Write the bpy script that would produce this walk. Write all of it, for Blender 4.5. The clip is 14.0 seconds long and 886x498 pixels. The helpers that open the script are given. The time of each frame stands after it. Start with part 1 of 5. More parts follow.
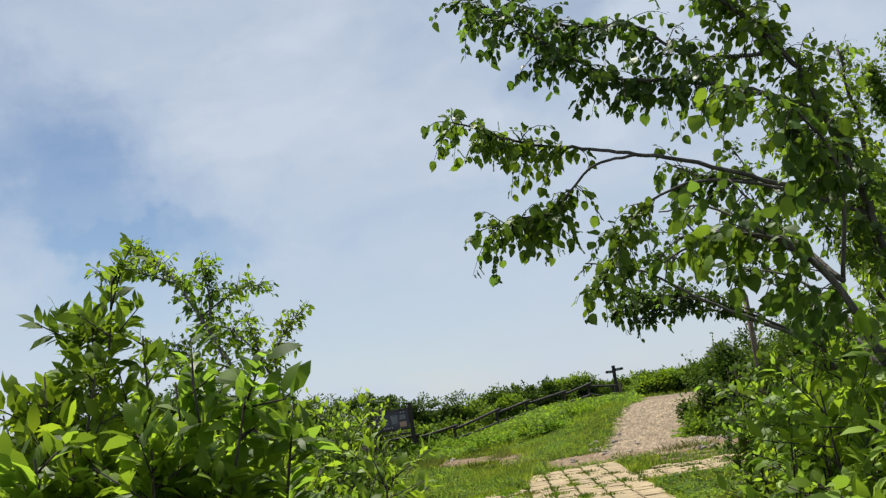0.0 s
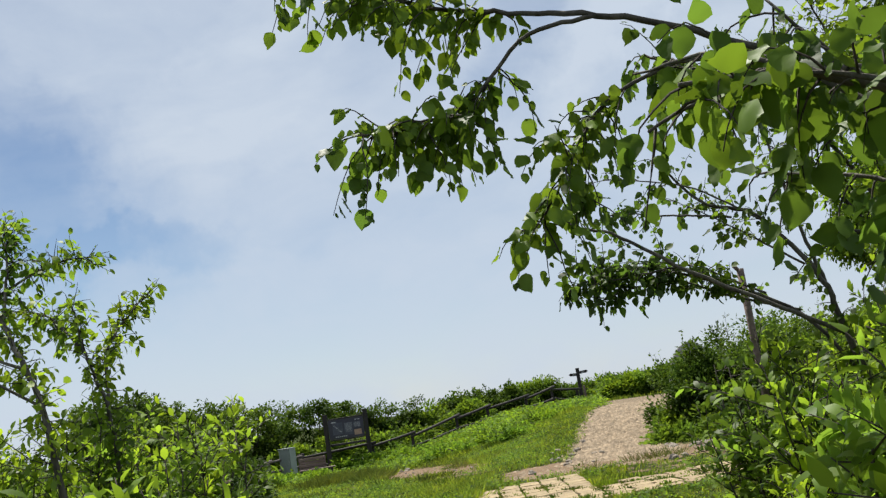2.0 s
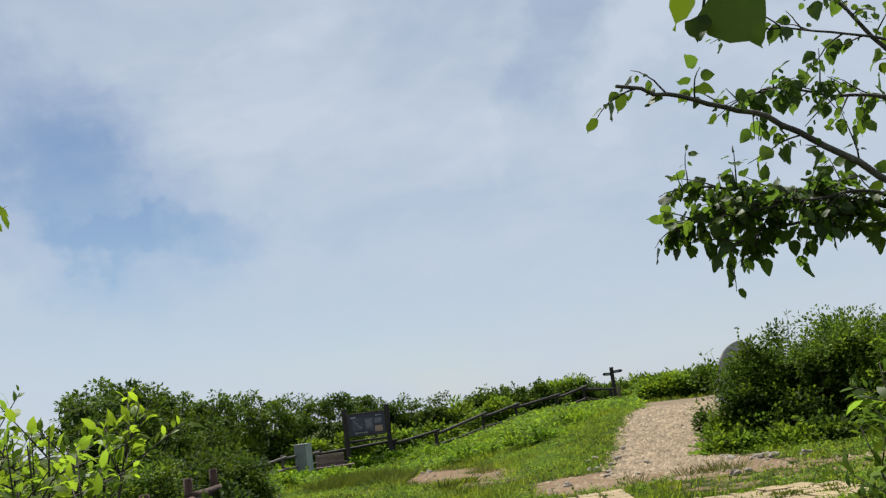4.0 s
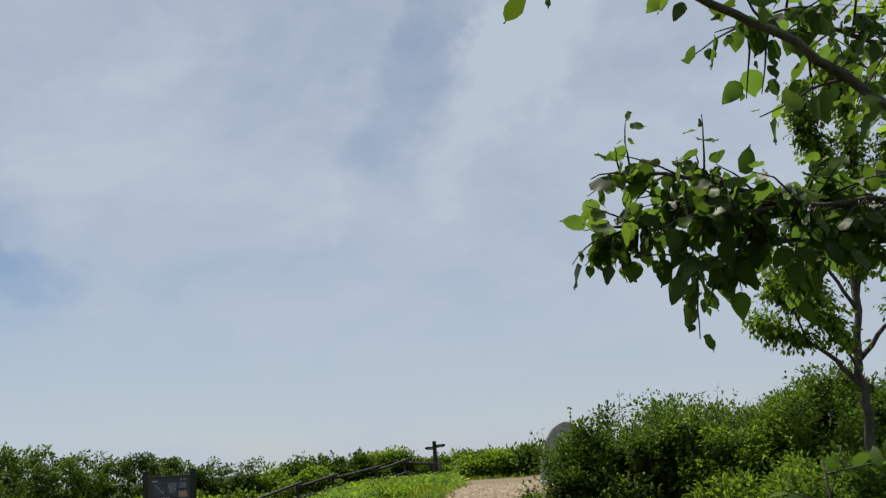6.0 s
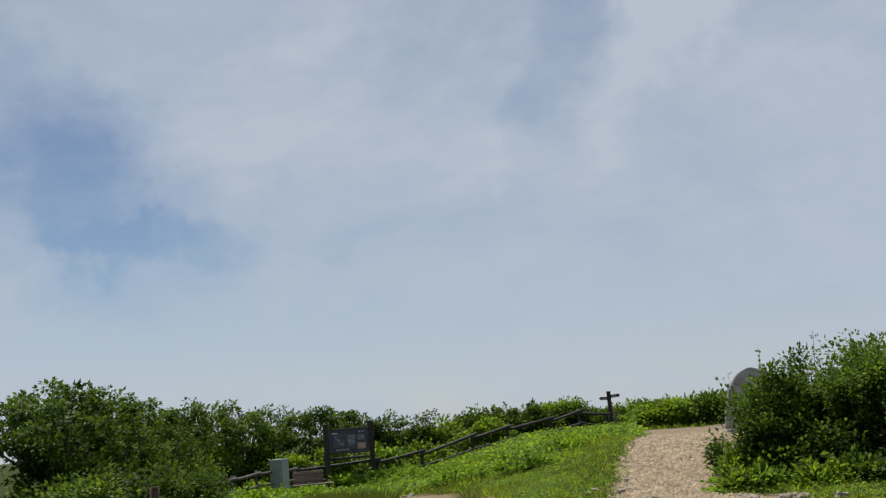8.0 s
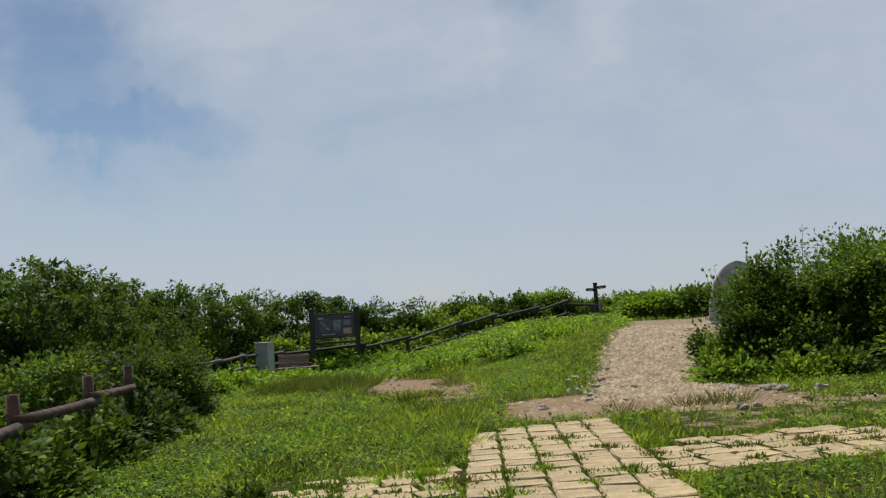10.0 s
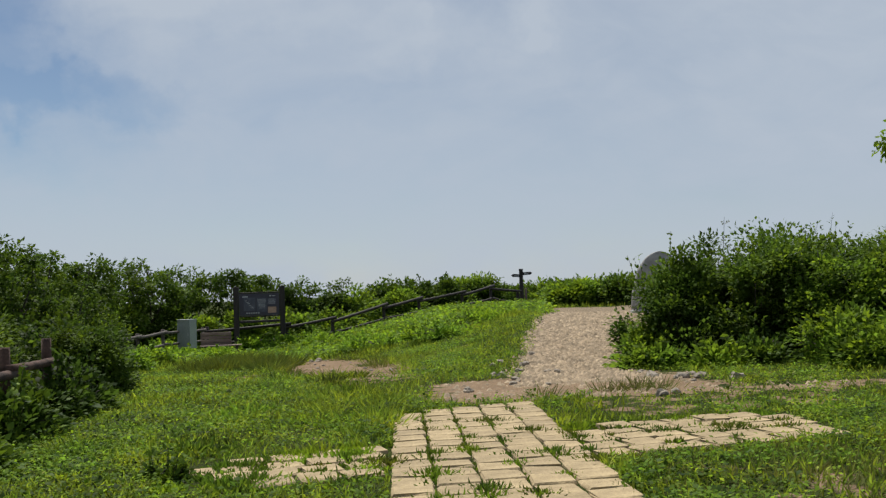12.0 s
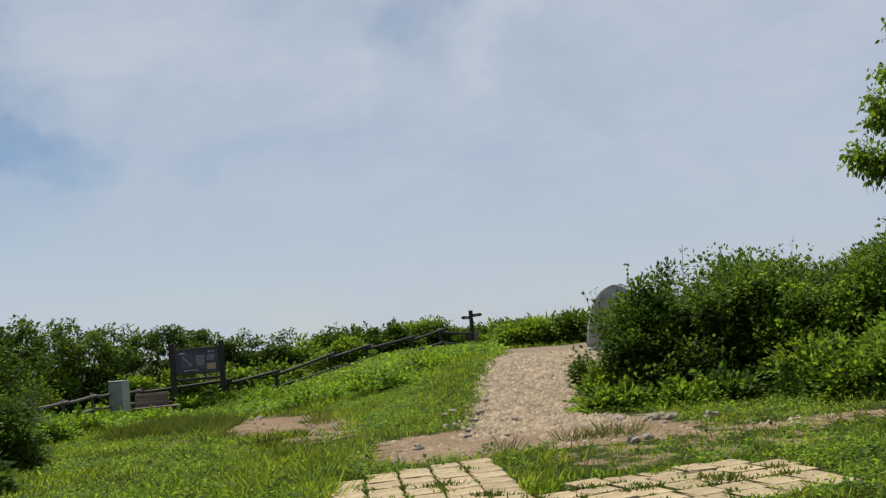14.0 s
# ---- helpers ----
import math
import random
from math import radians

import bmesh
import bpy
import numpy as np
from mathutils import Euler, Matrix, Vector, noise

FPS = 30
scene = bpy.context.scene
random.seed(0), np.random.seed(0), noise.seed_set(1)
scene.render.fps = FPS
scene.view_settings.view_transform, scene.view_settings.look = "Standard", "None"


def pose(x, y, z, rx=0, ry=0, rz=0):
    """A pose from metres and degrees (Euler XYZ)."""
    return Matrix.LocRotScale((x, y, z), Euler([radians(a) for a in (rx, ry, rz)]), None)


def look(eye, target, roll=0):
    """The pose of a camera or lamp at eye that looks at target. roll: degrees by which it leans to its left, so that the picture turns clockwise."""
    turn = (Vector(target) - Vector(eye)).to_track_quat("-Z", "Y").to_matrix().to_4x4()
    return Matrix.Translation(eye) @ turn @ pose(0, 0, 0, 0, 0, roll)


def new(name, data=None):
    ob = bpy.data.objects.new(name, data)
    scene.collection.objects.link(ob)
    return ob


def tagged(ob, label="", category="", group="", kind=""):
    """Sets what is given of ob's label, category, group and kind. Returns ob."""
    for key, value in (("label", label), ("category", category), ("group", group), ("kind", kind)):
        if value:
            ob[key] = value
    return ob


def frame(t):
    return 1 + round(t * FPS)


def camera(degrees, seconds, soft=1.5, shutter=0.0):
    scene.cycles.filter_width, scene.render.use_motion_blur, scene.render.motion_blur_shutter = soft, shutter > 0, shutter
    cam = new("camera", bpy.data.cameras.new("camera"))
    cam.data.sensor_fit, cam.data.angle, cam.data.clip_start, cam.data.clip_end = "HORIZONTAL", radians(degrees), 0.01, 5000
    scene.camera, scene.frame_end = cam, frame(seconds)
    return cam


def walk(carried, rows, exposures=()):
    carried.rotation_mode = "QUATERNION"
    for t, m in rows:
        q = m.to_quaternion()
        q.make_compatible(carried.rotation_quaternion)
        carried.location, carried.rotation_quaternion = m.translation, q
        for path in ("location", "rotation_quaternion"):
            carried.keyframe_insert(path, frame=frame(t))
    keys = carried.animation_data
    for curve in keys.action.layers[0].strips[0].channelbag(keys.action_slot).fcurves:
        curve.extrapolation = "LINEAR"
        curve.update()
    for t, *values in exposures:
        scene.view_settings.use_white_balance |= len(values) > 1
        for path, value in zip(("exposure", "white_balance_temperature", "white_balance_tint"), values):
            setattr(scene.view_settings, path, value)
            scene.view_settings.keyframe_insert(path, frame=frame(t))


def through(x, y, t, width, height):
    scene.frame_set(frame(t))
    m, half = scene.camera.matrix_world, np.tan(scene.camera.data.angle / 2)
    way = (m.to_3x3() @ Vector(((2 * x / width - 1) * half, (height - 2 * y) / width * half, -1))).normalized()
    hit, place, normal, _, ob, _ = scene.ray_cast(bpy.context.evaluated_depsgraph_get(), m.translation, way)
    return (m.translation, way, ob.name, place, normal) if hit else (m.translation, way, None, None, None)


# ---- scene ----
cam = camera(49.4, 14.0, soft=1.3)
PATH = [
    (0, (-0.377, -6.476, 1.468), (-0.527, -2.529, 2.098), -8.11),
    (0.5, (-0.309, -6.004, 1.433), (-0.429, -2.056, 2.064), -8.04),
    (1, (-0.267, -5.527, 1.428), (-0.290, -1.574, 2.041), -8.34),
    (1.5, (-0.214, -5.070, 1.439), (-0.185, -1.118, 2.059), -8.62),
    (2, (-0.101, -4.577, 1.453), (-0.106, -0.626, 2.081), -8.73),
    (2.5, (-0.081, -4.114, 1.455), (-0.132, -0.159, 2.052), -9.10),
    (2.7, (-0.052, -3.898, 1.444), (-0.138, 0.057, 2.036), -9.19),
    (4.8, (-0.136, -1.650, 1.519), (-0.148, 2.287, 2.225), -4.83),
    (5, (-0.137, -1.522, 1.508), (0.000, 2.408, 2.243), -4.64),
    (5.5, (-0.113, -1.255, 1.520), (0.374, 2.629, 2.345), -4.25),
    (6, (-0.076, -1.122, 1.539), (0.499, 2.748, 2.374), -4.29),
    (6.5, (-0.062, -0.828, 1.535), (0.503, 3.028, 2.433), -4.76),
    (7, (-0.029, -0.553, 1.522), (0.330, 3.336, 2.389), -5.48),
    (7.5, (-0.110, -0.470, 1.477), (-0.076, 3.452, 2.258), -5.38),
    (7.7, (-0.119, -0.453, 1.482), (-0.202, 3.474, 2.237), -5.27),
    (9.8, (-0.008, -0.006, 1.408), (-0.142, 3.981, 1.695), -3.76),
    (10, (0.001, -0.001, 1.412), (-0.113, 3.989, 1.663), -3.67),
    (10.5, (-0.003, 0.004, 1.414), (-0.079, 3.999, 1.610), -3.42),
    (11, (0.002, 0.000, 1.412), (0.001, 3.997, 1.579), -2.94),
    (11.5, (-0.013, -0.017, 1.407), (0.104, 3.978, 1.568), -2.09),
    (12, (-0.043, -0.017, 1.397), (0.142, 3.975, 1.563), -2.07),
    (12.5, (-0.014, 0.195, 1.357), (0.181, 4.186, 1.542), -3.09),
    (13, (0.068, 0.478, 1.385), (0.314, 4.464, 1.601), -4.25),
    (13.5, (0.078, 0.853, 1.400), (0.434, 4.827, 1.684), -4.78),
    (14, (0.126, 1.259, 1.390), (0.536, 5.223, 1.728), -4.86),
]
walk(cam, [(t, look(eye, target, roll)) for t, eye, target, roll in PATH],
     [(0, 0.84), (2.7, 0.89), (5, 0.67), (7.5, 0.53), (9.8, 0.52), (12, 0.52), (14, 0.62)])

# ---- sky and sun ----
SUN_ELEVATION, SUN_TURN = radians(62), radians(-25)  # turn: clockwise from +y
world = bpy.data.worlds.new("sky")
scene.world = world
world.use_nodes = True
wn, wl = world.node_tree.nodes, world.node_tree.links
wn.clear()
sky = wn.new("ShaderNodeTexSky")
sky.sky_type, sky.sun_disc = "NISHITA", False
sky.sun_elevation, sky.sun_rotation = SUN_ELEVATION, SUN_TURN
sky.altitude, sky.dust_density, sky.air_density = 900, 0.4, 1.0
clear = wn.new("ShaderNodeBackground")
clear.inputs["Strength"].default_value = 0.05
wl.new(sky.outputs[0], clear.inputs["Color"])
veil = wn.new("ShaderNodeBackground")
veil.inputs["Color"].default_value = (0.752, 0.856, 1.0, 1)
veil.inputs["Strength"].default_value = 0.425
coord = wn.new("ShaderNodeTexCoord")
stretch = wn.new("ShaderNodeMapping")
stretch.inputs["Scale"].default_value = (2.2, 2.2, 4.2)
stretch.inputs["Rotation"].default_value = (0.0, 0.5, 0.3)
stretch.inputs["Location"].default_value = (0.35, 0.1, 0.0)
wl.new(coord.outputs["Generated"], stretch.inputs[0])
cloud = wn.new("ShaderNodeTexNoise")
cloud.inputs["Scale"].default_value, cloud.inputs["Detail"].default_value = 1.5, 6
cloud.inputs["Roughness"].default_value, cloud.inputs["Distortion"].default_value = 0.55, 0.7
wl.new(stretch.outputs[0], cloud.inputs["Vector"])
ramp = wn.new("ShaderNodeValToRGB")
ramp.color_ramp.elements[0].position, ramp.color_ramp.elements[0].color = 0.34, (0.64, 0.64, 0.64, 1)
ramp.color_ramp.elements[1].position, ramp.color_ramp.elements[1].color = 0.64, (0.93, 0.93, 0.93, 1)
wl.new(cloud.outputs[0], ramp.inputs[0])
blend = wn.new("ShaderNodeMixShader")


def vmath(operation, a, b):
    node = wn.new("ShaderNodeVectorMath")
    node.operation = operation
    for value, socket in ((a, node.inputs[0]), (b, node.inputs[1])):
        if isinstance(value, (tuple, Vector)):
            socket.default_value = value
        else:
            wl.new(value, socket)
    return node.outputs["Value" if operation == "DOT_PRODUCT" else "Vector"]


def sums(operation, a, b, clamp=False):
    node = wn.new("ShaderNodeMath")
    node.operation, node.use_clamp = operation, clamp
    for value, socket in ((a, node.inputs[0]), (b, node.inputs[1])):
        if isinstance(value, float):
            socket.default_value = value
        else:
            wl.new(value, socket)
    return node.outputs[0]


# the directions of the sky, frayed a little so that the clouds' edges are wispy
fray = wn.new("ShaderNodeTexNoise")
fray.inputs["Scale"].default_value, fray.inputs["Detail"].default_value = 9.0, 5
fray.inputs["Roughness"].default_value = 0.6
wl.new(coord.outputs["Generated"], fray.inputs["Vector"])
pushed = vmath("MULTIPLY", vmath("SUBTRACT", fray.outputs["Color"], (0.5, 0.5, 0.5)), (0.17, 0.17, 0.17))
frayed = vmath("ADD", coord.outputs["Generated"], pushed)


def streak(centre, axis, length, width, depth, before):
    """A long soft gap (depth above 0) or thickening (below 0) of the veil."""
    c = Vector(centre).normalized()
    a = Vector(axis)
    a = (a - c * a.dot(c)).normalized()
    b = c.cross(a)
    off = vmath("SUBTRACT", frayed, c)
    u = vmath("DOT_PRODUCT", off, a / length)
    v = vmath("DOT_PRODUCT", off, b / width)
    far = sums("ADD", sums("MULTIPLY", u, u), sums("MULTIPLY", v, v))
    fall = wn.new("ShaderNodeMapRange")
    fall.interpolation_type = "SMOOTHERSTEP"
    fall.inputs["From Min"].default_value, fall.inputs["From Max"].default_value = 0.0, 1.6
    fall.inputs["To Min"].default_value, fall.inputs["To Max"].default_value = depth, 0.0
    wl.new(far, fall.inputs["Value"])
    return sums("SUBTRACT", before, fall.outputs[0])


wisps = wn.new("ShaderNodeTexNoise")
wisps.inputs["Scale"].default_value, wisps.inputs["Detail"].default_value = 5.5, 7
wisps.inputs["Roughness"].default_value, wisps.inputs["Distortion"].default_value = 0.55, 1.1
wl.new(stretch.outputs[0], wisps.inputs["Vector"])
veiled = sums("ADD", ramp.outputs[0], sums("MULTIPLY", sums("SUBTRACT", wisps.outputs[0], 0.5), 0.30))
for centre, axis, length, width, depth in (
    ((-0.385, 0.885, 0.262), (0.5, 0.15, -0.55), 0.19, 0.095, 0.40),
    ((-0.375, 0.892, 0.246), (0.5, 0.15, -0.55), 0.11, 0.055, 0.30),
    ((-0.315, 0.928, 0.195), (1.0, 0.2, -0.25), 0.11, 0.030, 0.24),
    ((0.118, 0.932, 0.345), (0.062, -0.07, 0.15), 0.15, 0.050, 0.25),
    ((0.10, 0.90, 0.43), (1.0, 0.0, 0.25), 0.17, 0.055, 0.10),
    ((0.218, 0.90, 0.380), (0.1, -0.07, 0.115), 0.17, 0.050, -0.26),
    ((-0.12, 0.967, 0.225), (1.0, 0.1, 0.15), 0.17, 0.050, 0.14),
    ((0.05, 0.972, 0.262), (1.0, 0.0, 0.12), 0.12, 0.030, -0.12),
    ((-0.20, 0.92, 0.33), (1.0, 0.0, 0.5), 0.15, 0.05, -0.12),
):
    veiled = streak(centre, axis, length, width, depth, veiled)
veiled = sums("MINIMUM", sums("MAXIMUM", veiled, 0.0), 1.0)
wl.new(veiled, blend.inputs[0])
wl.new(clear.outputs[0], blend.inputs[1])
wl.new(veil.outputs[0], blend.inputs[2])
wo = wn.new("ShaderNodeOutputWorld")
wl.new(blend.outputs[0], wo.inputs[0])

sun = new("sun", bpy.data.lights.new("sun", "SUN"))
sun.data.energy, sun.data.angle, sun.data.color = 3.6, radians(0.6), (1.0, 0.95, 0.86)
toward = Vector((math.sin(SUN_TURN) * math.cos(SUN_ELEVATION), math.cos(SUN_TURN) * math.cos(SUN_ELEVATION), math.sin(SUN_ELEVATION)))
sun.matrix_world = look(toward * 50, (0, 0, 0))

# ---- materials ----


def principled(name, rough=0.8, metal=0.0):
    m = bpy.data.materials.new(name)
    m.use_nodes = True
    n, l = m.node_tree.nodes, m.node_tree.links
    b = n["Principled BSDF"]
    b.inputs["Roughness"].default_value, b.inputs["Metallic"].default_value = rough, metal
    return m, n, l, b


def mixed(n, l, factor, a, b):
    """A colour mix; factor is a socket, a and b are sockets or colours."""
    x = n.new("ShaderNodeMix")
    x.data_type = "RGBA"
    l.new(factor, x.inputs["Factor"])
    for value, socket in ((a, x.inputs["A"]), (b, x.inputs["B"])):
        if isinstance(value, tuple):
            socket.default_value = (*value, 1)
        else:
            l.new(value, socket)
    return x.outputs["Result"]


def grain(n, l, scale, detail=5, low=0.35, high=0.65, stretched=None, space="Object"):
    """Noise between 0 and 1, at metres of the thing or of the place."""
    t = n.new("ShaderNodeTexNoise")
    t.inputs["Scale"].default_value, t.inputs["Detail"].default_value = scale, detail
    if space == "World":
        g = n.new("ShaderNodeNewGeometry")
        source = g.outputs["Position"]
    else:
        g = n.new("ShaderNodeTexCoord")
        source = g.outputs["Object"]
    if stretched:
        k = n.new("ShaderNodeMapping")
        k.inputs["Scale"].default_value = stretched
        l.new(source, k.inputs[0])
        source = k.outputs[0]
    l.new(source, t.inputs["Vector"])
    r = n.new("ShaderNodeMapRange")
    r.inputs["From Min"].default_value, r.inputs["From Max"].default_value = low, high
    l.new(t.outputs[0], r.inputs["Value"])
    return r.outputs[0]


def bumped(n, l, b, height, strength=0.3, distance=0.01):
    k = n.new("ShaderNodeBump")
    k.inputs["Strength"].default_value, k.inputs["Distance"].default_value = strength, distance
    l.new(height, k.inputs["Height"])
    l.new(k.outputs[0], b.inputs["Normal"])


def leafy(name, dark, light, through=0.4, rough=0.42, fresh=None, sheen=0.07):
    """Leaf: two greens mixed leaf by leaf, light shining through."""
    m, n, l, b = principled(name, rough)
    g = n.new("ShaderNodeNewGeometry")
    c = mixed(n, l, g.outputs["Random Per Island"], dark, light)
    patch = grain(n, l, 1.6, 3, 0.4, 0.65, space="World")
    if fresh:
        x = n.new("ShaderNodeMath")
        x.operation = "MULTIPLY"
        l.new(patch, x.inputs[0])
        l.new(g.outputs["Random Per Island"], x.inputs[1])
        c = mixed(n, l, x.outputs[0], c, fresh)
    wide = n.new("ShaderNodeMapRange")
    wide.inputs["To Min"].default_value, wide.inputs["To Max"].default_value = 0.45, 1.34
    l.new(grain(n, l, 0.75, 4, 0.36, 0.62, space="World"), wide.inputs["Value"])
    tone = n.new("ShaderNodeHueSaturation")
    l.new(wide.outputs[0], tone.inputs["Value"])
    l.new(c, tone.inputs["Color"])
    l.new(tone.outputs[0], b.inputs["Base Color"])
    b.inputs["Specular IOR Level"].default_value = sheen
    t = n.new("ShaderNodeBsdfTranslucent")
    glow = mixed(n, l, patch, tuple(v * 1.9 for v in light), tuple((light[0] * 2.8, light[1] * 2.3, light[2] * 1.1)))
    l.new(glow, t.inputs["Color"])
    x = n.new("ShaderNodeMixShader")
    lot = n.new("ShaderNodeTexWhiteNoise")
    lot.noise_dimensions = "1D"
    l.new(g.outputs["Random Per Island"], lot.inputs["W"])
    share = n.new("ShaderNodeMapRange")
    share.inputs["To Min"].default_value, share.inputs["To Max"].default_value = through * 0.35, through * 1.45
    l.new(lot.outputs["Value"], share.inputs["Value"])
    l.new(share.outputs[0], x.inputs[0])
    l.new(b.outputs[0], x.inputs[1])
    l.new(t.outputs[0], x.inputs[2])
    l.new(x.outputs[0], n["Material Output"].inputs[0])
    return m


def surface(name, dark, light, scale, rough=0.85, stretched=None, bump=0.4, fine=60, depth=0.01, loose=False):
    m, n, l, b = principled(name, rough)
    coarse = grain(n, l, scale, 5, stretched=stretched)
    small = grain(n, l, fine, 4, stretched=stretched)
    c = mixed(n, l, coarse, dark, light)
    spot = n.new("ShaderNodeMath")
    spot.operation = "MULTIPLY"
    spot.inputs[1].default_value = 0.45
    l.new(small, spot.inputs[0])
    c = mixed(n, l, spot.outputs[0], c, tuple(v * 0.55 for v in dark))
    info = n.new("ShaderNodeObjectInfo")
    v = n.new("ShaderNodeHueSaturation")
    r = n.new("ShaderNodeMapRange")
    r.inputs["To Min"].default_value, r.inputs["To Max"].default_value = 0.86, 1.12
    if loose:
        r.inputs["To Min"].default_value, r.inputs["To Max"].default_value = 0.55, 1.14
        l.new(n.new("ShaderNodeNewGeometry").outputs["Random Per Island"], r.inputs["Value"])
    else:
        l.new(info.outputs["Random"], r.inputs["Value"])
    l.new(r.outputs[0], v.inputs["Value"])
    l.new(c, v.inputs["Color"])
    l.new(v.outputs[0], b.inputs["Base Color"])
    bumped(n, l, b, small, bump, depth)
    return m


LEAF_TREE = leafy("leaf_tree", (0.022, 0.047, 0.008), (0.070, 0.126, 0.015), 0.47, 0.5, (0.14, 0.22, 0.02), 0.2)
LEAF_SHRUB = leafy("leaf_shrub", (0.050, 0.096, 0.0095), (0.132, 0.218, 0.019), 0.52, 0.5, (0.24, 0.33, 0.030), 0.16)
LEAF_BUSH = leafy("leaf_bush", (0.0253, 0.0529, 0.00805), (0.0736, 0.1288, 0.01495), 0.32, 0.6, (0.1437, 0.2127, 0.0253))
LEAF_DARK = leafy("leaf_dark", (0.0162, 0.0378, 0.00675), (0.054, 0.0972, 0.01215), 0.26, 0.6, (0.1148, 0.1755, 0.0189))
LEAF_FAR = leafy("leaf_far", (0.02464, 0.05152, 0.00784), (0.0672, 0.121, 0.01344), 0.24, 0.65, (0.1456, 0.2128, 0.0224))
LEAF_LIGHT = leafy("leaf_light", (0.02898, 0.05796, 0.00736), (0.1127, 0.1909, 0.0184), 0.36, 0.6, (0.1955, 0.276, 0.0276))
LEAF_HERB = leafy("leaf_herb", (0.03696, 0.0756, 0.00768), (0.130, 0.228, 0.021), 0.40, 0.6, (0.228, 0.325, 0.036), 0.06)
LEAF_GRASS = leafy("leaf_grass", (0.0462, 0.0798, 0.0096), (0.158, 0.226, 0.024), 0.40, 0.65, (0.272, 0.280, 0.064), 0.05)
LEAF_OLIVE = leafy("leaf_olive_grass", (0.040, 0.062, 0.010), (0.085, 0.118, 0.020), 0.3, 0.7, (0.15, 0.15, 0.04))
LEAF_DRY = leafy("leaf_dry_grass", (0.055, 0.075, 0.018), (0.110, 0.128, 0.036), 0.3, 0.7, (0.18, 0.165, 0.062))
BARK = surface("bark_grey", (0.060, 0.052, 0.040), (0.15, 0.135, 0.11), 9, 0.9, (1, 1, 0.35), 0.5)
BARK_DARK = surface("bark_dark", (0.035, 0.028, 0.022), (0.085, 0.07, 0.055), 14, 0.9, (1, 1, 0.4), 0.5)
WOOD_DARK = surface("stained_dark_wood", (0.014, 0.010, 0.009), (0.040, 0.028, 0.024), 6, 0.7, (1, 1, 0.15), 0.4, 45)
LOG = surface("weathered_log", (0.030, 0.015, 0.011), (0.115, 0.064, 0.046), 7, 0.95, (0.8, 0.8, 0.8), 0.4, 40)
PLANK = surface("weathered_plank", (0.13, 0.09, 0.075), (0.26, 0.19, 0.16), 6, 0.8, (0.15, 1, 1), 0.3, 40)
RAIL_GREY = surface("weathered_rail", (0.055, 0.046, 0.040), (0.15, 0.125, 0.105), 6, 0.8, None, 0.3, 40)
STONE = surface("granite_grey", (0.215, 0.21, 0.205), (0.33, 0.325, 0.315), 4, 0.8, None, 0.3, 90, 0.004)
ROCK = surface("field_stone", (0.235, 0.198, 0.155), (0.38, 0.33, 0.268), 6, 0.9, None, 0.6, 30)
GRAVEL = surface("gravel_stone", (0.2475, 0.1816, 0.1109), (0.396, 0.3041, 0.198), 6, 0.9, None, 0.4, 30, loose=True)
PAVER = surface("sand_paver", (0.300, 0.226, 0.122), (0.425, 0.325, 0.182), 5, 0.9, None, 0.5, 35, 0.008)
BOX_PAINT = surface("grey_painted_steel", (0.26, 0.29, 0.285), (0.33, 0.36, 0.35), 3, 0.45, None, 0.05, 80)
PANEL = surface("printed_panel_violet", (0.040, 0.034, 0.056), (0.052, 0.045, 0.072), 2, 0.35, None, 0.0, 30)
PRINT = surface("print_white", (0.42, 0.42, 0.44), (0.5, 0.5, 0.52), 4, 0.5, None, 0.0, 30)
PRINT_DIM = surface("print_grey", (0.062, 0.062, 0.090), (0.095, 0.095, 0.130), 9, 0.5, None, 0.0, 30)
PRINT_WARM = surface("print_orange", (0.36, 0.21, 0.15), (0.46, 0.30, 0.22), 9, 0.5, None, 0.0, 30)
STEEL = surface("dull_steel", (0.35, 0.35, 0.35), (0.45, 0.45, 0.45), 8, 0.4, None, 0.1)


def ground_material():
    """Turf over soil; bare soil and gravel where the plan says so."""
    m, n, l, b = principled("turf_and_soil", 1.0)
    b.inputs["Specular IOR Level"].default_value = 0.05
    coarse, fine = grain(n, l, 0.9, 4, space="World"), grain(n, l, 26, 6, space="World")
    speck = grain(n, l, 75, 3, 0.42, 0.6, space="World")
    turf = mixed(n, l, coarse, (0.014, 0.028, 0.006), (0.034, 0.052, 0.012))
    turf = mixed(n, l, fine, turf, (0.052, 0.060, 0.018))
    soil = mixed(n, l, coarse, (0.225, 0.155, 0.095), (0.315, 0.226, 0.146))
    soil = mixed(n, l, fine, soil, (0.19, 0.135, 0.092))
    stone = mixed(n, l, fine, (0.225, 0.170, 0.110), (0.345, 0.275, 0.190))
    stone = mixed(n, l, speck, stone, (0.165, 0.13, 0.095))
    c = turf
    for key, over in (("soil", soil), ("gravel", stone)):
        a = n.new("ShaderNodeAttribute")
        a.attribute_name = key
        ragged = grain(n, l, 2.6, 8, 0.30, 0.70, space="World")
        x = n.new("ShaderNodeMath")
        x.operation = "ADD"
        l.new(a.outputs["Fac"], x.inputs[0])
        l.new(ragged, x.inputs[1])
        r = n.new("ShaderNodeMapRange")
        r.inputs["From Min"].default_value, r.inputs["From Max"].default_value = 0.9, 1.12
        l.new(x.outputs[0], r.inputs["Value"])
        c = mixed(n, l, r.outputs[0], c, over)
    l.new(c, b.inputs["Base Color"])
    bumped(n, l, b, fine, 0.7, 0.03)
    return m


GROUND = ground_material()

# ---- shapes ----
rng = np.random.default_rng(7)


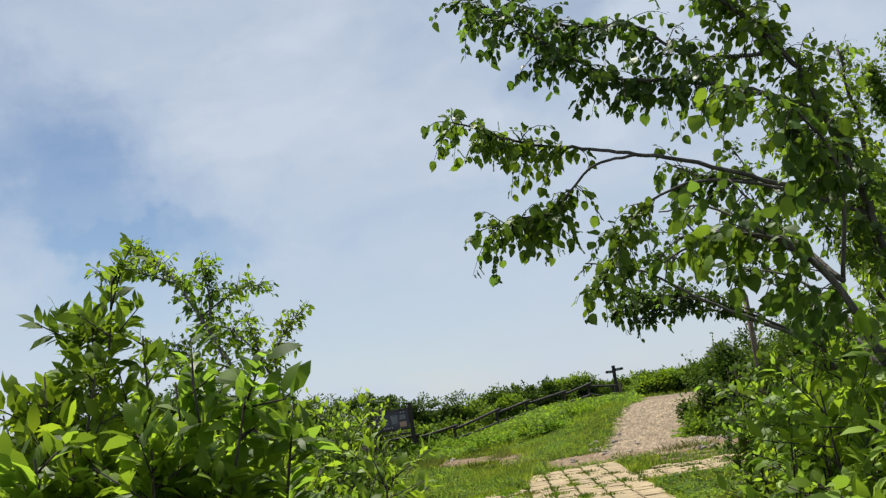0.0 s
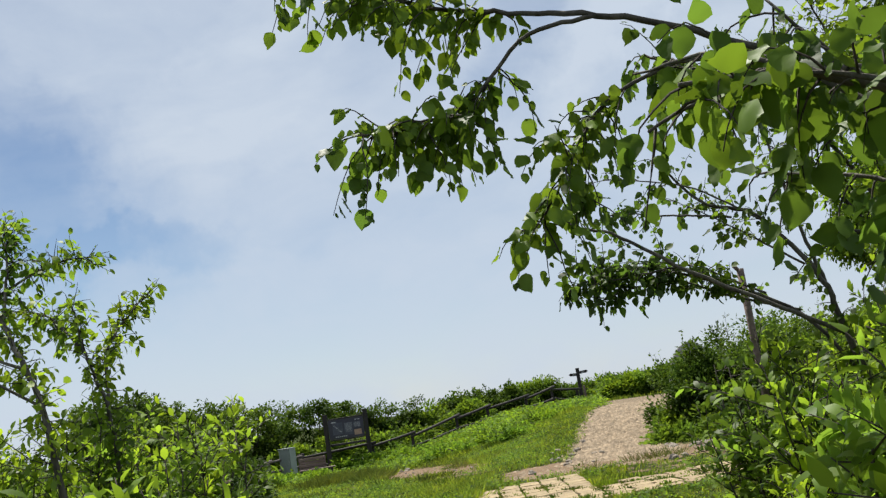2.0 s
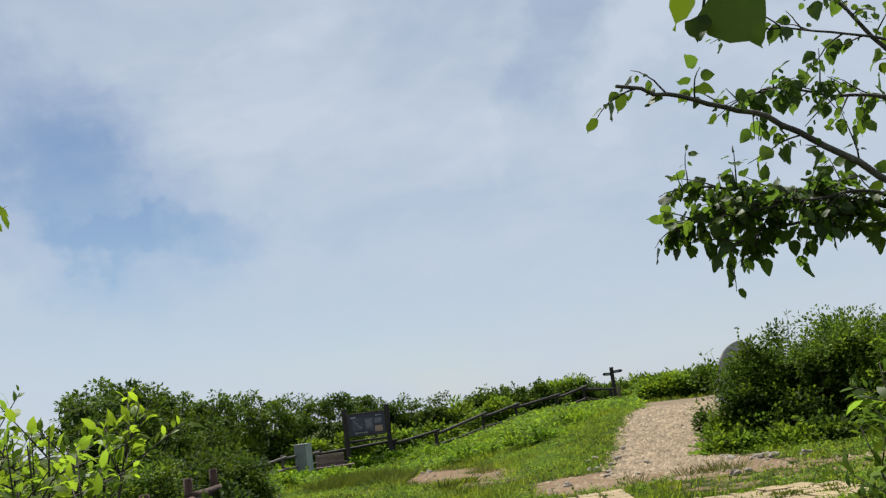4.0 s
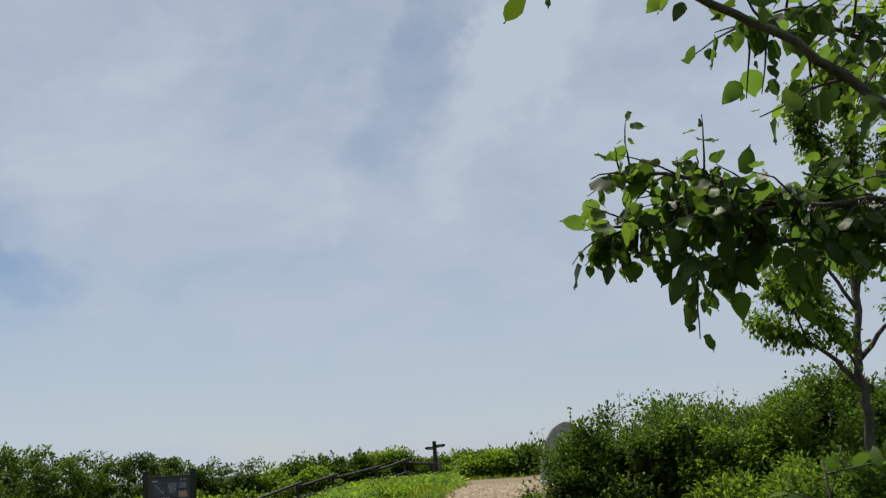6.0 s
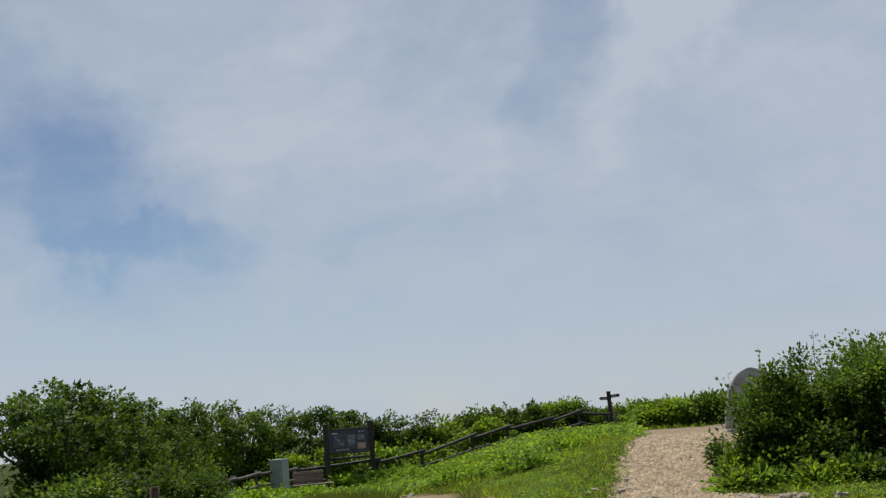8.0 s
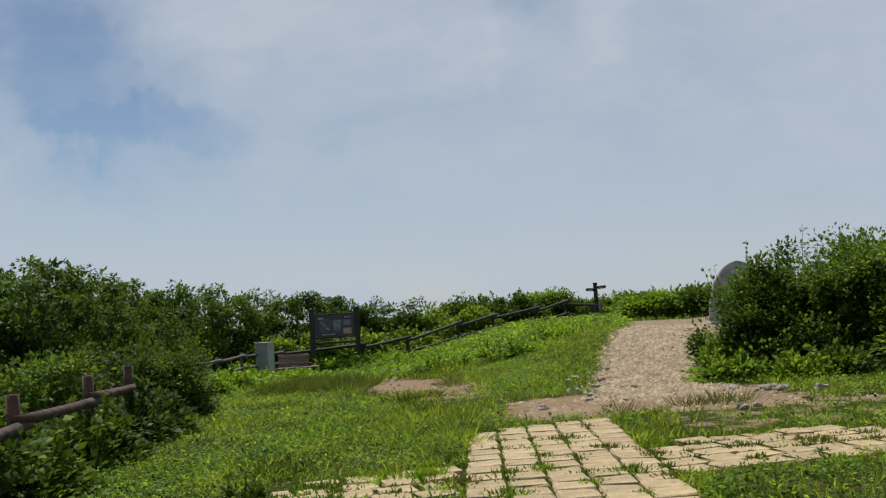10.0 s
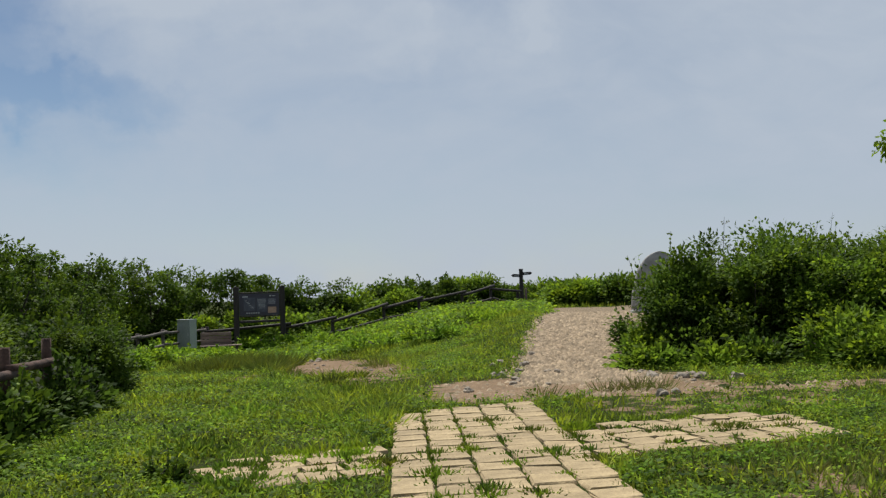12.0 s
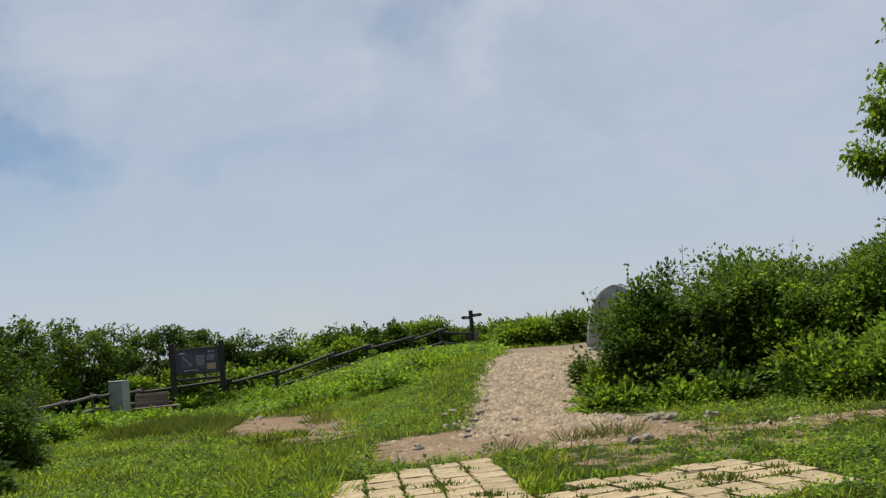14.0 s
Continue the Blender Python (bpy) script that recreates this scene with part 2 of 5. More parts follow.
def flat_mesh(name, verts, faces, material, smooth=False):
    """A mesh from arrays; faces is (n, k) indices."""
    verts, faces = np.asarray(verts, np.float32), np.asarray(faces, np.int32)
    me = bpy.data.meshes.new(name)
    me.vertices.add(len(verts))
    me.vertices.foreach_set("co", verts.ravel())
    me.loops.add(faces.size)
    me.loops.foreach_set("vertex_index", faces.ravel())
    me.polygons.add(len(faces))
    me.polygons.foreach_set("loop_start", np.arange(len(faces), dtype=np.int32) * faces.shape[1])
    if smooth:
        me.polygons.foreach_set("use_smooth", np.ones(len(faces), bool))
    me.materials.append(material)
    me.update(calc_edges=True)
    return me


def hang(name, me, parent=None, label=""):
    ob = new(name, me)
    if parent:
        ob.parent = parent
    return tagged(ob, label)


def part(name, bm, material, parent, label=""):
    me = bpy.data.meshes.new(name)
    bm.to_mesh(me)
    bm.free()
    me.materials.append(material)
    return hang(name, me, parent, label)


def base(name, x, y, z, label, category, group="", turn=0.0):
    ob = new(name)
    ob.empty_display_size = 0.2
    ob.matrix_world = pose(x, y, z, 0, 0, turn)
    return tagged(ob, label, category, group)


def block(sx, sy, sz, m=None, bevel=0.01):
    bm = bmesh.new()
    bmesh.ops.create_cube(bm, size=1)
    bmesh.ops.scale(bm, vec=(sx, sy, sz), verts=bm.verts)
    if bevel:
        bmesh.ops.bevel(bm, geom=bm.edges[:], offset=bevel, segments=1, affect="EDGES")
    if m is not None:
        bmesh.ops.transform(bm, matrix=m, verts=bm.verts)
    return bm


def unit(a):
    return a / np.maximum(np.linalg.norm(a, axis=-1, keepdims=True), 1e-9)


def tube(points, radii, sides=7):
    """Verts and quads of a tapered limb along points, with closed ends."""
    p = np.array(points, float)
    r = np.broadcast_to(np.array(radii, float), (len(p),))
    d = unit(np.gradient(p, axis=0))
    a = unit(np.cross(d, np.where(np.abs(d[:, 2:]) > 0.9, (1.0, 0, 0), (0, 0, 1.0))))
    c = np.cross(d, a)
    w = np.linspace(0, 2 * math.pi, sides, endpoint=False)
    v = p[:, None] + r[:, None, None] * (np.cos(w)[None, :, None] * a[:, None] + np.sin(w)[None, :, None] * c[:, None])
    k, j = np.meshgrid(np.arange(len(p) - 1), np.arange(sides), indexing="ij")
    j2 = (j + 1) % sides
    f = np.stack([k * sides + j, k * sides + j2, (k + 1) * sides + j2, (k + 1) * sides + j], -1).reshape(-1, 4)
    v = np.concatenate([v.reshape(-1, 3), p[[0, -1]]])
    lo, hi, last = len(v) - 2, len(v) - 1, (len(p) - 1) * sides
    caps = [[lo, (i + 1) % sides, i, i] for i in range(sides)]
    ends = [[hi, last + i, last + (i + 1) % sides, last + (i + 1) % sides] for i in range(sides)]
    return v, f, [c[:3] for c in caps] + [e[:3] for e in ends]


def tubes_mesh(name, limbs, material, sides=6):
    """One mesh of several limbs, in triangles."""
    vs, fs, n = [], [], 0
    for points, radii in limbs:
        v, q, t = tube(points, radii, sides)
        vs.append(v)
        fs.append(np.concatenate([q[:, [0, 1, 2]], q[:, [0, 2, 3]], np.array(t)]) + n)
        n += len(v)
    return flat_mesh(name, np.concatenate(vs), np.concatenate(fs), material, True)


def curve_through(points, steps=6):
    """Catmull-Rom through the points."""
    p = np.array(points, float)
    q = np.concatenate([[2 * p[0] - p[1]], p, [2 * p[-1] - p[-2]]])
    out = []
    for i in range(1, len(q) - 2):
        for s in np.linspace(0, 1, steps, endpoint=False):
            a, b, c, d = q[i - 1 : i + 3]
            out.append(0.5 * (2 * b + (c - a) * s + (2 * a - 5 * b + 4 * c - d) * s**2 + (3 * b - a - 3 * c + d) * s**3))
    return np.array(out + [p[-1]])


# along the leaf, across it, out of it
def leaf_shape(rows, fold=0.05, curl=0.12):
    """Halves either side of a sunken midrib; rows of place along the leaf and half width."""
    pts, tris = [], []
    for k, (a, w) in enumerate(rows):
        dip = -curl * a * a
        wave = 0.06 * math.sin(k * 2.2)
        pts += [(a, 0, dip - fold * w * 2), (a, w, dip + wave), (a, -w, dip - wave)]
        if k:
            q = 3 * k
            tris += [(q - 3, q - 2, q + 1), (q - 3, q + 1, q), (q - 3, q, q + 2), (q - 3, q + 2, q - 1)]
    return np.array(pts, float), np.array(tris)


BROAD, BROAD_F = leaf_shape([(0, 0.03), (0.06, 0.28), (0.24, 0.46), (0.48, 0.46), (0.72, 0.30), (0.90, 0.10), (1.0, 0.004)], 0.10, 0.22)
LANCE = np.array([(0, 0, 0), (0.3, 0.42, 0.05), (0.68, 0.36, 0.02), (1, 0, -0.14), (0.68, -0.36, 0.02), (0.3, -0.42, 0.05)])
LANCE_F = np.array([(0, 1, 5), (1, 2, 5), (5, 2, 4), (2, 3, 4)])
PLAIN = np.array([(0, 0, 0), (0.45, 0.5, 0.08), (1, 0, -0.05), (0.45, -0.5, 0.08)])
PLAIN_F = np.array([(0, 1, 3), (1, 2, 3)])
BLADE = np.array([(0, 0.5, 0), (0, -0.5, 0), (0.55, 0.4, 0.06), (0.55, -0.4, 0.06), (1, 0, 0.28)])
BLADE_F = np.array([(0, 1, 2), (1, 3, 2), (2, 3, 4)])
SHAPES = {"broad": (BROAD, BROAD_F), "lance": (LANCE, LANCE_F), "plain": (PLAIN, PLAIN_F), "blade": (BLADE, BLADE_F)}


def leaves(name, at, along, facing, length, width, material, shape="plain"):
    t, f = SHAPES[shape]
    u = unit(along)
    s = unit(np.cross(facing, u))
    o = np.cross(u, s)
    length, width = np.asarray(length)[:, None, None], np.asarray(width)[:, None, None]
    v = at[:, None] + length * (t[None, :, 0:1] * u[:, None] + t[None, :, 2:3] * o[:, None]) + width * t[None, :, 1:2] * s[:, None]
    faces = f[None] + (np.arange(len(at)) * len(t))[:, None, None]
    return flat_mesh(name, v.reshape(-1, 3), faces.reshape(-1, 3), material, shape in ("broad", "lance"))


def smooth(a, b, v):
    k = np.clip((np.asarray(v, float) - a) / (b - a), 0, 1)
    return k * k * (3 - 2 * k)


# ---- the lie of the land ----


def height(x, y):
    x, y = np.asarray(x, float), np.asarray(y, float)
    back = smooth(22, 36, y)
    right = smooth(0, 1, (x + 1.5 + 4 * back) / (5.5 + 3 * back))
    z = right * 0.56 * smooth(14, 25, y) - (1 - right) * 0.64 * smooth(9, 37, y)
    z = z + 0.75 * smooth(5.8, 10, x) * smooth(12.0, 16.5, y) * (1 - smooth(21, 25, y))
    away = np.hypot(x - 1, y - 16)
    z = z - 0.28 * np.maximum(away - 38, 0) * (1 - 0.985 * smooth(38, 420, away))
    z = z + 0.02 * np.sin(1.7 * x + 0.6 * y) * np.cos(1.1 * y - 0.4 * x) * smooth(12, 16, y)
    return z


def path_left(y):
    return np.where(y < 16.0, 1.9 + (y - 16.0) * 0.10, 1.9 + (y - 16.0) * 0.19)


def path_right(y):
    return np.where(y < 15.2, 3.50 - (y - 15.2) * 0.10, 3.50 + (y - 15.2) * 0.36)


def gravel_amount(x, y):
    inside = np.minimum(x - path_left(y), path_right(y) - x)
    return smooth(-0.35, 0.35, inside) * smooth(13.0, 14.4, y) * (1 - smooth(33, 36, y))


def soil_amount(x, y):
    patch = 1 - smooth(0.55, 1.45, np.hypot((x + 1.65 + 0.17 * (y - 22.0)) / 1.35, (y - 21.4) / 5.6))
    streak = 1 - smooth(0.6, 1.2, np.hypot((x + 2.9) / 0.55, (y - 18.7) / 1.3))
    band = smooth(-0.3, 0.9, x) * (1 - smooth(3.6, 5.0, x)) * smooth(11.3, 12.2, y) * (1 - smooth(14.2, 15.2, y))
    trail = 0.62 * smooth(3.0, 4.5, x) * (1 - smooth(0.25, 0.75, np.abs(y - 12.0 - 0.02 * x)))
    worn = 0.6 * (1 - smooth(0.25, 0.75, np.abs(x + 0.1 - 0.08 * np.maximum(y, 0)))) * (1 - smooth(3, 5, y))
    edge = 0.5 * gravel_amount(x, y)
    thin = 0.46 * smooth(1.7, 2.4, x) * (1 - smooth(4.2, 6.0, x)) * smooth(9.6, 10.6, y) * (1 - smooth(12.0, 13.0, y))
    bald = 0.44 * smooth(1.9, 2.6, x) * (1 - smooth(5.5, 8, x)) * smooth(3.6, 4.6, y) * (1 - smooth(6.5, 7.5, y))
    rim = 0.22 * smooth(3.4, 5.0, x) * (1 - smooth(0.6, 1.4, np.abs(y - 13.6)))
    return np.max([patch, streak * 0.5, band, trail, worn, edge, thin, bald, rim], axis=0)


def ground():
    far = np.array([60, 80, 110, 160, 240, 360, 600, 1000, 1700, 2600, 3000.0])
    xs = np.concatenate([-far[::-1], np.arange(-50, -9, 1.0), np.arange(-9, 11, 0.14), np.arange(11, 51, 1.0), far])
    ys = np.concatenate([-far[::-1], np.arange(-50, -8, 1.0), np.arange(-8, 4, 0.4), np.arange(4, 32, 0.14), np.arange(32, 56, 0.6), far])
    x, y = np.meshgrid(xs, ys, indexing="ij")
    z = height(x, y)
    v = np.stack([x, y, z], -1).reshape(-1, 3)
    i, j = np.meshgrid(np.arange(len(xs) - 1), np.arange(len(ys) - 1), indexing="ij")
    k = len(ys)
    f = np.stack([i * k + j, (i + 1) * k + j, (i + 1) * k + j + 1, i * k + j + 1], -1).reshape(-1, 4)
    me = flat_mesh("ground", v, f, GROUND, True)
    for key, fn in (("soil", soil_amount), ("gravel", gravel_amount)):
        me.attributes.new(key, "FLOAT", "POINT").data.foreach_set("value", fn(v[:, 0], v[:, 1]).astype(np.float32))
    tagged(hang("ground", me), "grassy hilltop ground with bare soil and a gravel path", "ground", kind="structure")


ground()

# ---- pavement of square sand-coloured flags ----
COURSE, COLUMN = 0.333, 0.33


def in_pavement(x, y, grow=0.0):
    main = (x > -0.17 - grow) & (x < 1.49 + grow) & (y > 3.0) & (y < 10.85 + 0.4 * (x + 0.17) + grow)
    v = (y - 8.46) - 0.25 * (x - 1.5)
    arm = (x >= 1.4) & (x < 3.85 + grow) & (np.abs(v) < 0.84 + grow)
    w = (y - 7.99) - 0.30 * (x + 0.2)
    side = (x <= -0.1) & (x > -1.85 - grow) & (np.abs(w) < 0.66 + grow)
    return main | arm | side


def flag_meshes():
    out = []
    for seed in range(8):
        r = random.Random(seed)
        bm = bmesh.new()
        bmesh.ops.create_cube(bm, size=1)
        bmesh.ops.scale(bm, vec=(COLUMN - 0.028, COURSE - 0.034, 0.07), verts=bm.verts)
        bmesh.ops.bevel(bm, geom=[e for e in bm.edges if all(v.co.z > 0 for v in e.verts) or abs(e.verts[0].co.z - e.verts[1].co.z) > 0.01], offset=0.014, segments=1, affect="EDGES")
        for v in bm.verts:
            v.co += Vector((r.uniform(-0.014, 0.014), r.uniform(-0.015, 0.015), r.uniform(-0.006, 0.005)))
        me = bpy.data.meshes.new("flag")
        bm.to_mesh(me)
        bm.free()
        me.materials.append(PAVER)
        out.append(me)
    return out


FLAGS = flag_meshes()
pavement = base("pavement", 0.65, 7, 0, "crossing paths of sand-coloured concrete flags with grass joints", "pavement")
tagged(pavement, kind="structure")


def flag(x, y, turn, r):
    ob = new("flag", r.choice(FLAGS))
    ob.parent = pavement
    ob.matrix_parent_inverse = pose(-0.65, -7, 0)
    ob.matrix_basis = pose(x, y, -0.006 + r.uniform(-0.006, 0.007), r.uniform(-0.9, 0.9), r.uniform(-0.9, 0.9), turn + r.uniform(-1.3, 1.3))


# ---- plants ----


def bush(x, y, size, count, leaf, material, label, name="bush", seed=0, shape="plain", shoots=10, sink=0.1, category="bush", group="", stems=7, bark=None):
    """A rounded bush: stems from one root, foliage in lumps with an uneven outline."""
    r = np.random.default_rng(seed)
    z0 = float(height(x, y))
    root = base(name, x, y, z0, label, category, group)
    sx, sy, sz = size
    lumps = unit(r.normal(size=(22, 3)) * (1, 1, 0.8))
    lumps[:, 2] = np.abs(lumps[:, 2])
    strength = r.uniform(0.2, 1.0, 22)
    count = int(count * 1.5)
    clumps = max(40, count // 38)
    boughs = max(18, int(14 * (sx * sy * sz) ** 0.5 / (leaf * 8)))
    heads = unit(r.normal(size=(boughs, 3)))
    heads[:, 2] = np.abs(heads[:, 2]) * r.choice([1, 1, 1, -0.25], boughs)
    lot = r.integers(0, boughs, clumps)
    d = unit(heads[lot] + r.normal(size=(clumps, 3)) * 0.62 / boughs ** 0.5)
    grip = (np.exp(-7.0 * (1 - d @ lumps.T)) * strength).max(1)
    reach = (0.60 + 0.42 * grip) * r.uniform(0.86, 1.08, boughs)[lot] * r.uniform(0.94, 1.04, clumps)
    inner = 1 - 0.6 * r.random(clumps) ** 2.6
    heart = d * (reach * inner)[:, None] * (sx, sy, sz)
    heart[:, 2] += sz * 0.10 - sink
    which = r.integers(0, clumps, count)
    off = unit(r.normal(size=(count, 3))) * (r.random((count, 1)) ** 0.5) * (leaf * 2.8) * r.uniform(0.6, 1.4, (clumps, 1))[which]
    p = heart[which] + off * (1, 1, 0.75)
    p[:, 2] = np.maximum(p[:, 2], 0.02)
    out = unit(off) * 0.8 + d[which] * (0.7, 0.7, 0.3) + r.normal(size=(count, 3)) * 0.35
    face = d[which] * 0.35 + (0, 0, 1.0) + r.normal(size=(count, 3)) * 0.42
    at, along, facing = [p], [out], [face]
    wood = []
    for k in range(shoots):
        a = unit(r.normal(size=3) * (1, 1, 0.4) + (0, 0, 0.75))
        s0 = a * (sx, sy, sz) * 0.7
        tip = a * (sx, sy, sz) * r.uniform(0.86, 1.0) + (0, 0, r.uniform(0.0, 0.2) + sz * 0.1)
        wood.append((np.linspace(s0, tip, 4), np.linspace(0.006, 0.002, 4)))
        m = 16
        w = r.random(m)[:, None]
        at.append(s0 + (tip - s0) * w + r.normal(size=(m, 3)) * 0.02)
        along.append(unit(tip - s0) * 0.6 + r.normal(size=(m, 3)) * 0.7)
        facing.append(r.normal(size=(m, 3)) * 0.4 + (0, 0, 1))
    for k in range(stems):
        a = unit(r.normal(size=3) * (1, 1, 0.3) + (0, 0, 0.7))
        tip = a * (sx, sy, sz) * 0.85
        mid = tip * (0.35, 0.35, 0.5) + r.normal(size=3) * 0.05
        line = curve_through([(r.normal() * 0.05, r.normal() * 0.05, -0.05), mid, tip], 4)
        hang("stem", tubes_mesh("stem", [(line, np.linspace(0.022, 0.005, len(line)))], bark or BARK_DARK, 5), root)
    at, along, facing = np.concatenate(at), np.concatenate(along), np.concatenate(facing)
    n = len(at)
    length = leaf * r.uniform(0.65, 1.25, n)
    tagged(hang("branching", tubes_mesh("branching", wood, bark or BARK_DARK, 3), root), kind="stuff")
    tagged(hang("foliage", leaves("foliage", at, along, facing, length, length * r.uniform(0.5, 0.72, n), material, shape), root), kind="stuff")
    return root


def twigs_along(line, r, spacing, reach, droop, leaf, material_gap=0.0):
    """Side twigs from a limb, hanging at their ends, with alternate leaves."""
    seg = np.linalg.norm(np.diff(line, axis=0), axis=1)
    total = seg.sum()
    marks = np.concatenate([[0], np.cumsum(seg)])
    wood, at, along, facing = [], [], [], []
    for s in np.arange(material_gap * total, total, spacing):
        p = np.array([np.interp(s, marks, line[:, k]) for k in range(3)])
        ahead = unit(np.array([np.interp(min(s + 0.05, total), marks, line[:, k]) for k in range(3)]) - p + 1e-6)
        d = unit(ahead * 0.5 + r.normal(size=3) * (0.7, 0.7, 0.5))
        n = reach * r.uniform(0.45, 1.1)
        steps = 5
        pts = [p]
        for k in range(steps):
            d = unit(d + np.array((0, 0, -droop)) * (0.6 + 0.2 * k) / 2 + r.normal(size=3) * 0.12)
            pts.append(pts[-1] + d * n / steps)
        pts = np.array(pts)
        wood.append((pts, np.linspace(0.0035, 0.0012, steps + 1)))
        m = max(3, int(n / (leaf * 0.42)))
        for k in range(m):
            w = (k + 0.6) / m * steps
            i = min(int(w), steps - 1)
            q = pts[i] + (pts[i + 1] - pts[i]) * (w - i)
            side = unit(np.cross(pts[i + 1] - pts[i], r.normal(size=3)))
            at.append(q + side * 0.012)
            along.append(side * 0.7 + unit(pts[i + 1] - pts[i]) * 0.5 + np.array((0, 0, -0.75)) * r.uniform(0.3, 1.6))
            facing.append(r.normal(size=3) * 0.8 + (0, -0.15, 0.45))
    return wood, at, along, facing


def leafy_tree(name, root, limbs, label, leaf, spacing, reach, droop, material, seed, shape="broad", bark=None, bare=0.15, ratio=(0.68, 0.9), dense=1):
    """Trunk and limbs given as lines with their radii; twigs and leaves grow from the limbs past the first."""
    r = np.random.default_rng(seed)
    top = base(name, *root, label, "tree")
    wood, at, along, facing = [], [], [], []
    for k, (line, r0, r1, grows, *own) in enumerate(limbs):
        pts = curve_through(line, 6) - np.array(root)
        pts[1:-1] += r.normal(size=(len(pts) - 2, 3)) * r0 * 0.22
        hang("trunk" if k == 0 else "limb", tubes_mesh("limb", [(pts, np.linspace(r0, r1, len(pts)))], bark or BARK, 9 if k == 0 else 7), top)
        if grows:
            for _ in range(dense):
                w, a, b, c = twigs_along(pts, r, spacing / grows, reach, droop, leaf, own[0] if own else bare)
                wood += w
                at += a
                along += b
                facing += c
    at, along, facing = np.array(at), np.array(along), np.array(facing)
    n = len(at)
    length = leaf * (0.32 + 0.95 * r.random(n) ** 1.15)
    tagged(hang("branching", tubes_mesh("branching", wood, BARK_DARK, 3), top), kind="stuff")
    tagged(hang("foliage", leaves("foliage", at, along, facing, length, length * r.uniform(*ratio, n), material, shape), top), kind="stuff")
    return top


# overhanging tree beside the path
leafy_tree("tree", (1.85, -1.45, 0.0), [
    ([(1.85, -1.45, -0.1), (1.8, -1.5, 0.9), (1.66, -1.6, 1.8), (1.47, -1.6, 2.65), (1.33, -1.6, 3.01), (1.1, -1.55, 3.35), (0.8, -1.5, 3.9)], 0.026, 0.008, 2.8, 0.4),
    ([(1.45, -1.6, 2.66), (1.13, -1.65, 2.81), (0.71, -1.7, 2.92), (0.43, -1.65, 3.0), (0.11, -1.6, 3.26), (-0.22, -1.6, 3.55)], 0.013, 0.004, 2.8, 0.3),
    ([(1.56, -1.6, 2.28), (1.23, -1.62, 2.30), (0.77, -1.7, 2.47), (0.47, -1.75, 2.55), (0.22, -1.6, 2.66), (-0.06, -1.6, 2.73), (-0.3, -1.68, 2.83), (-0.47, -1.75, 2.87)], 0.014, 0.004, 2.6, 0.66),
    ([(0.47, -1.75, 2.55), (0.26, -1.7, 2.54), (0.1, -1.62, 2.42), (0.0, -1.58, 2.36), (-0.18, -1.62, 2.34), (-0.30, -1.68, 2.30)], 0.008, 0.003, 3.8, 0.40),
    ([(1.33, -1.6, 3.01), (0.89, -1.5, 3.09), (0.63, -1.45, 3.32), (0.26, -1.4, 3.41), (-0.05, -1.35, 3.65)], 0.012, 0.004, 2.4),
    ([(1.28, -1.58, 3.1), (1.2, -1.3, 3.5), (1.3, -1.1, 3.9)], 0.012, 0.005, 2.4),
    ([(1.6, -1.58, 2.12), (1.25, -1.4, 2.35), (0.9, -1.2, 2.5), (0.75, -1.1, 2.62)], 0.011, 0.004, 2.0, 0.2),
    ([(1.6, -1.6, 2.1), (1.1, -1.7, 2.3), (0.75, -1.7, 2.38), (0.49, -1.65, 2.31), (0.36, -1.65, 2.18), (0.30, -1.65, 2.08), (0.20, -1.63, 1.94)], 0.010, 0.003, 2.8, 0.68),
], "broad-leaved tree with drooping twigs overhanging the trodden path", 0.060, 0.042, 0.28, 0.62, LEAF_TREE, 3, bare=0.12)
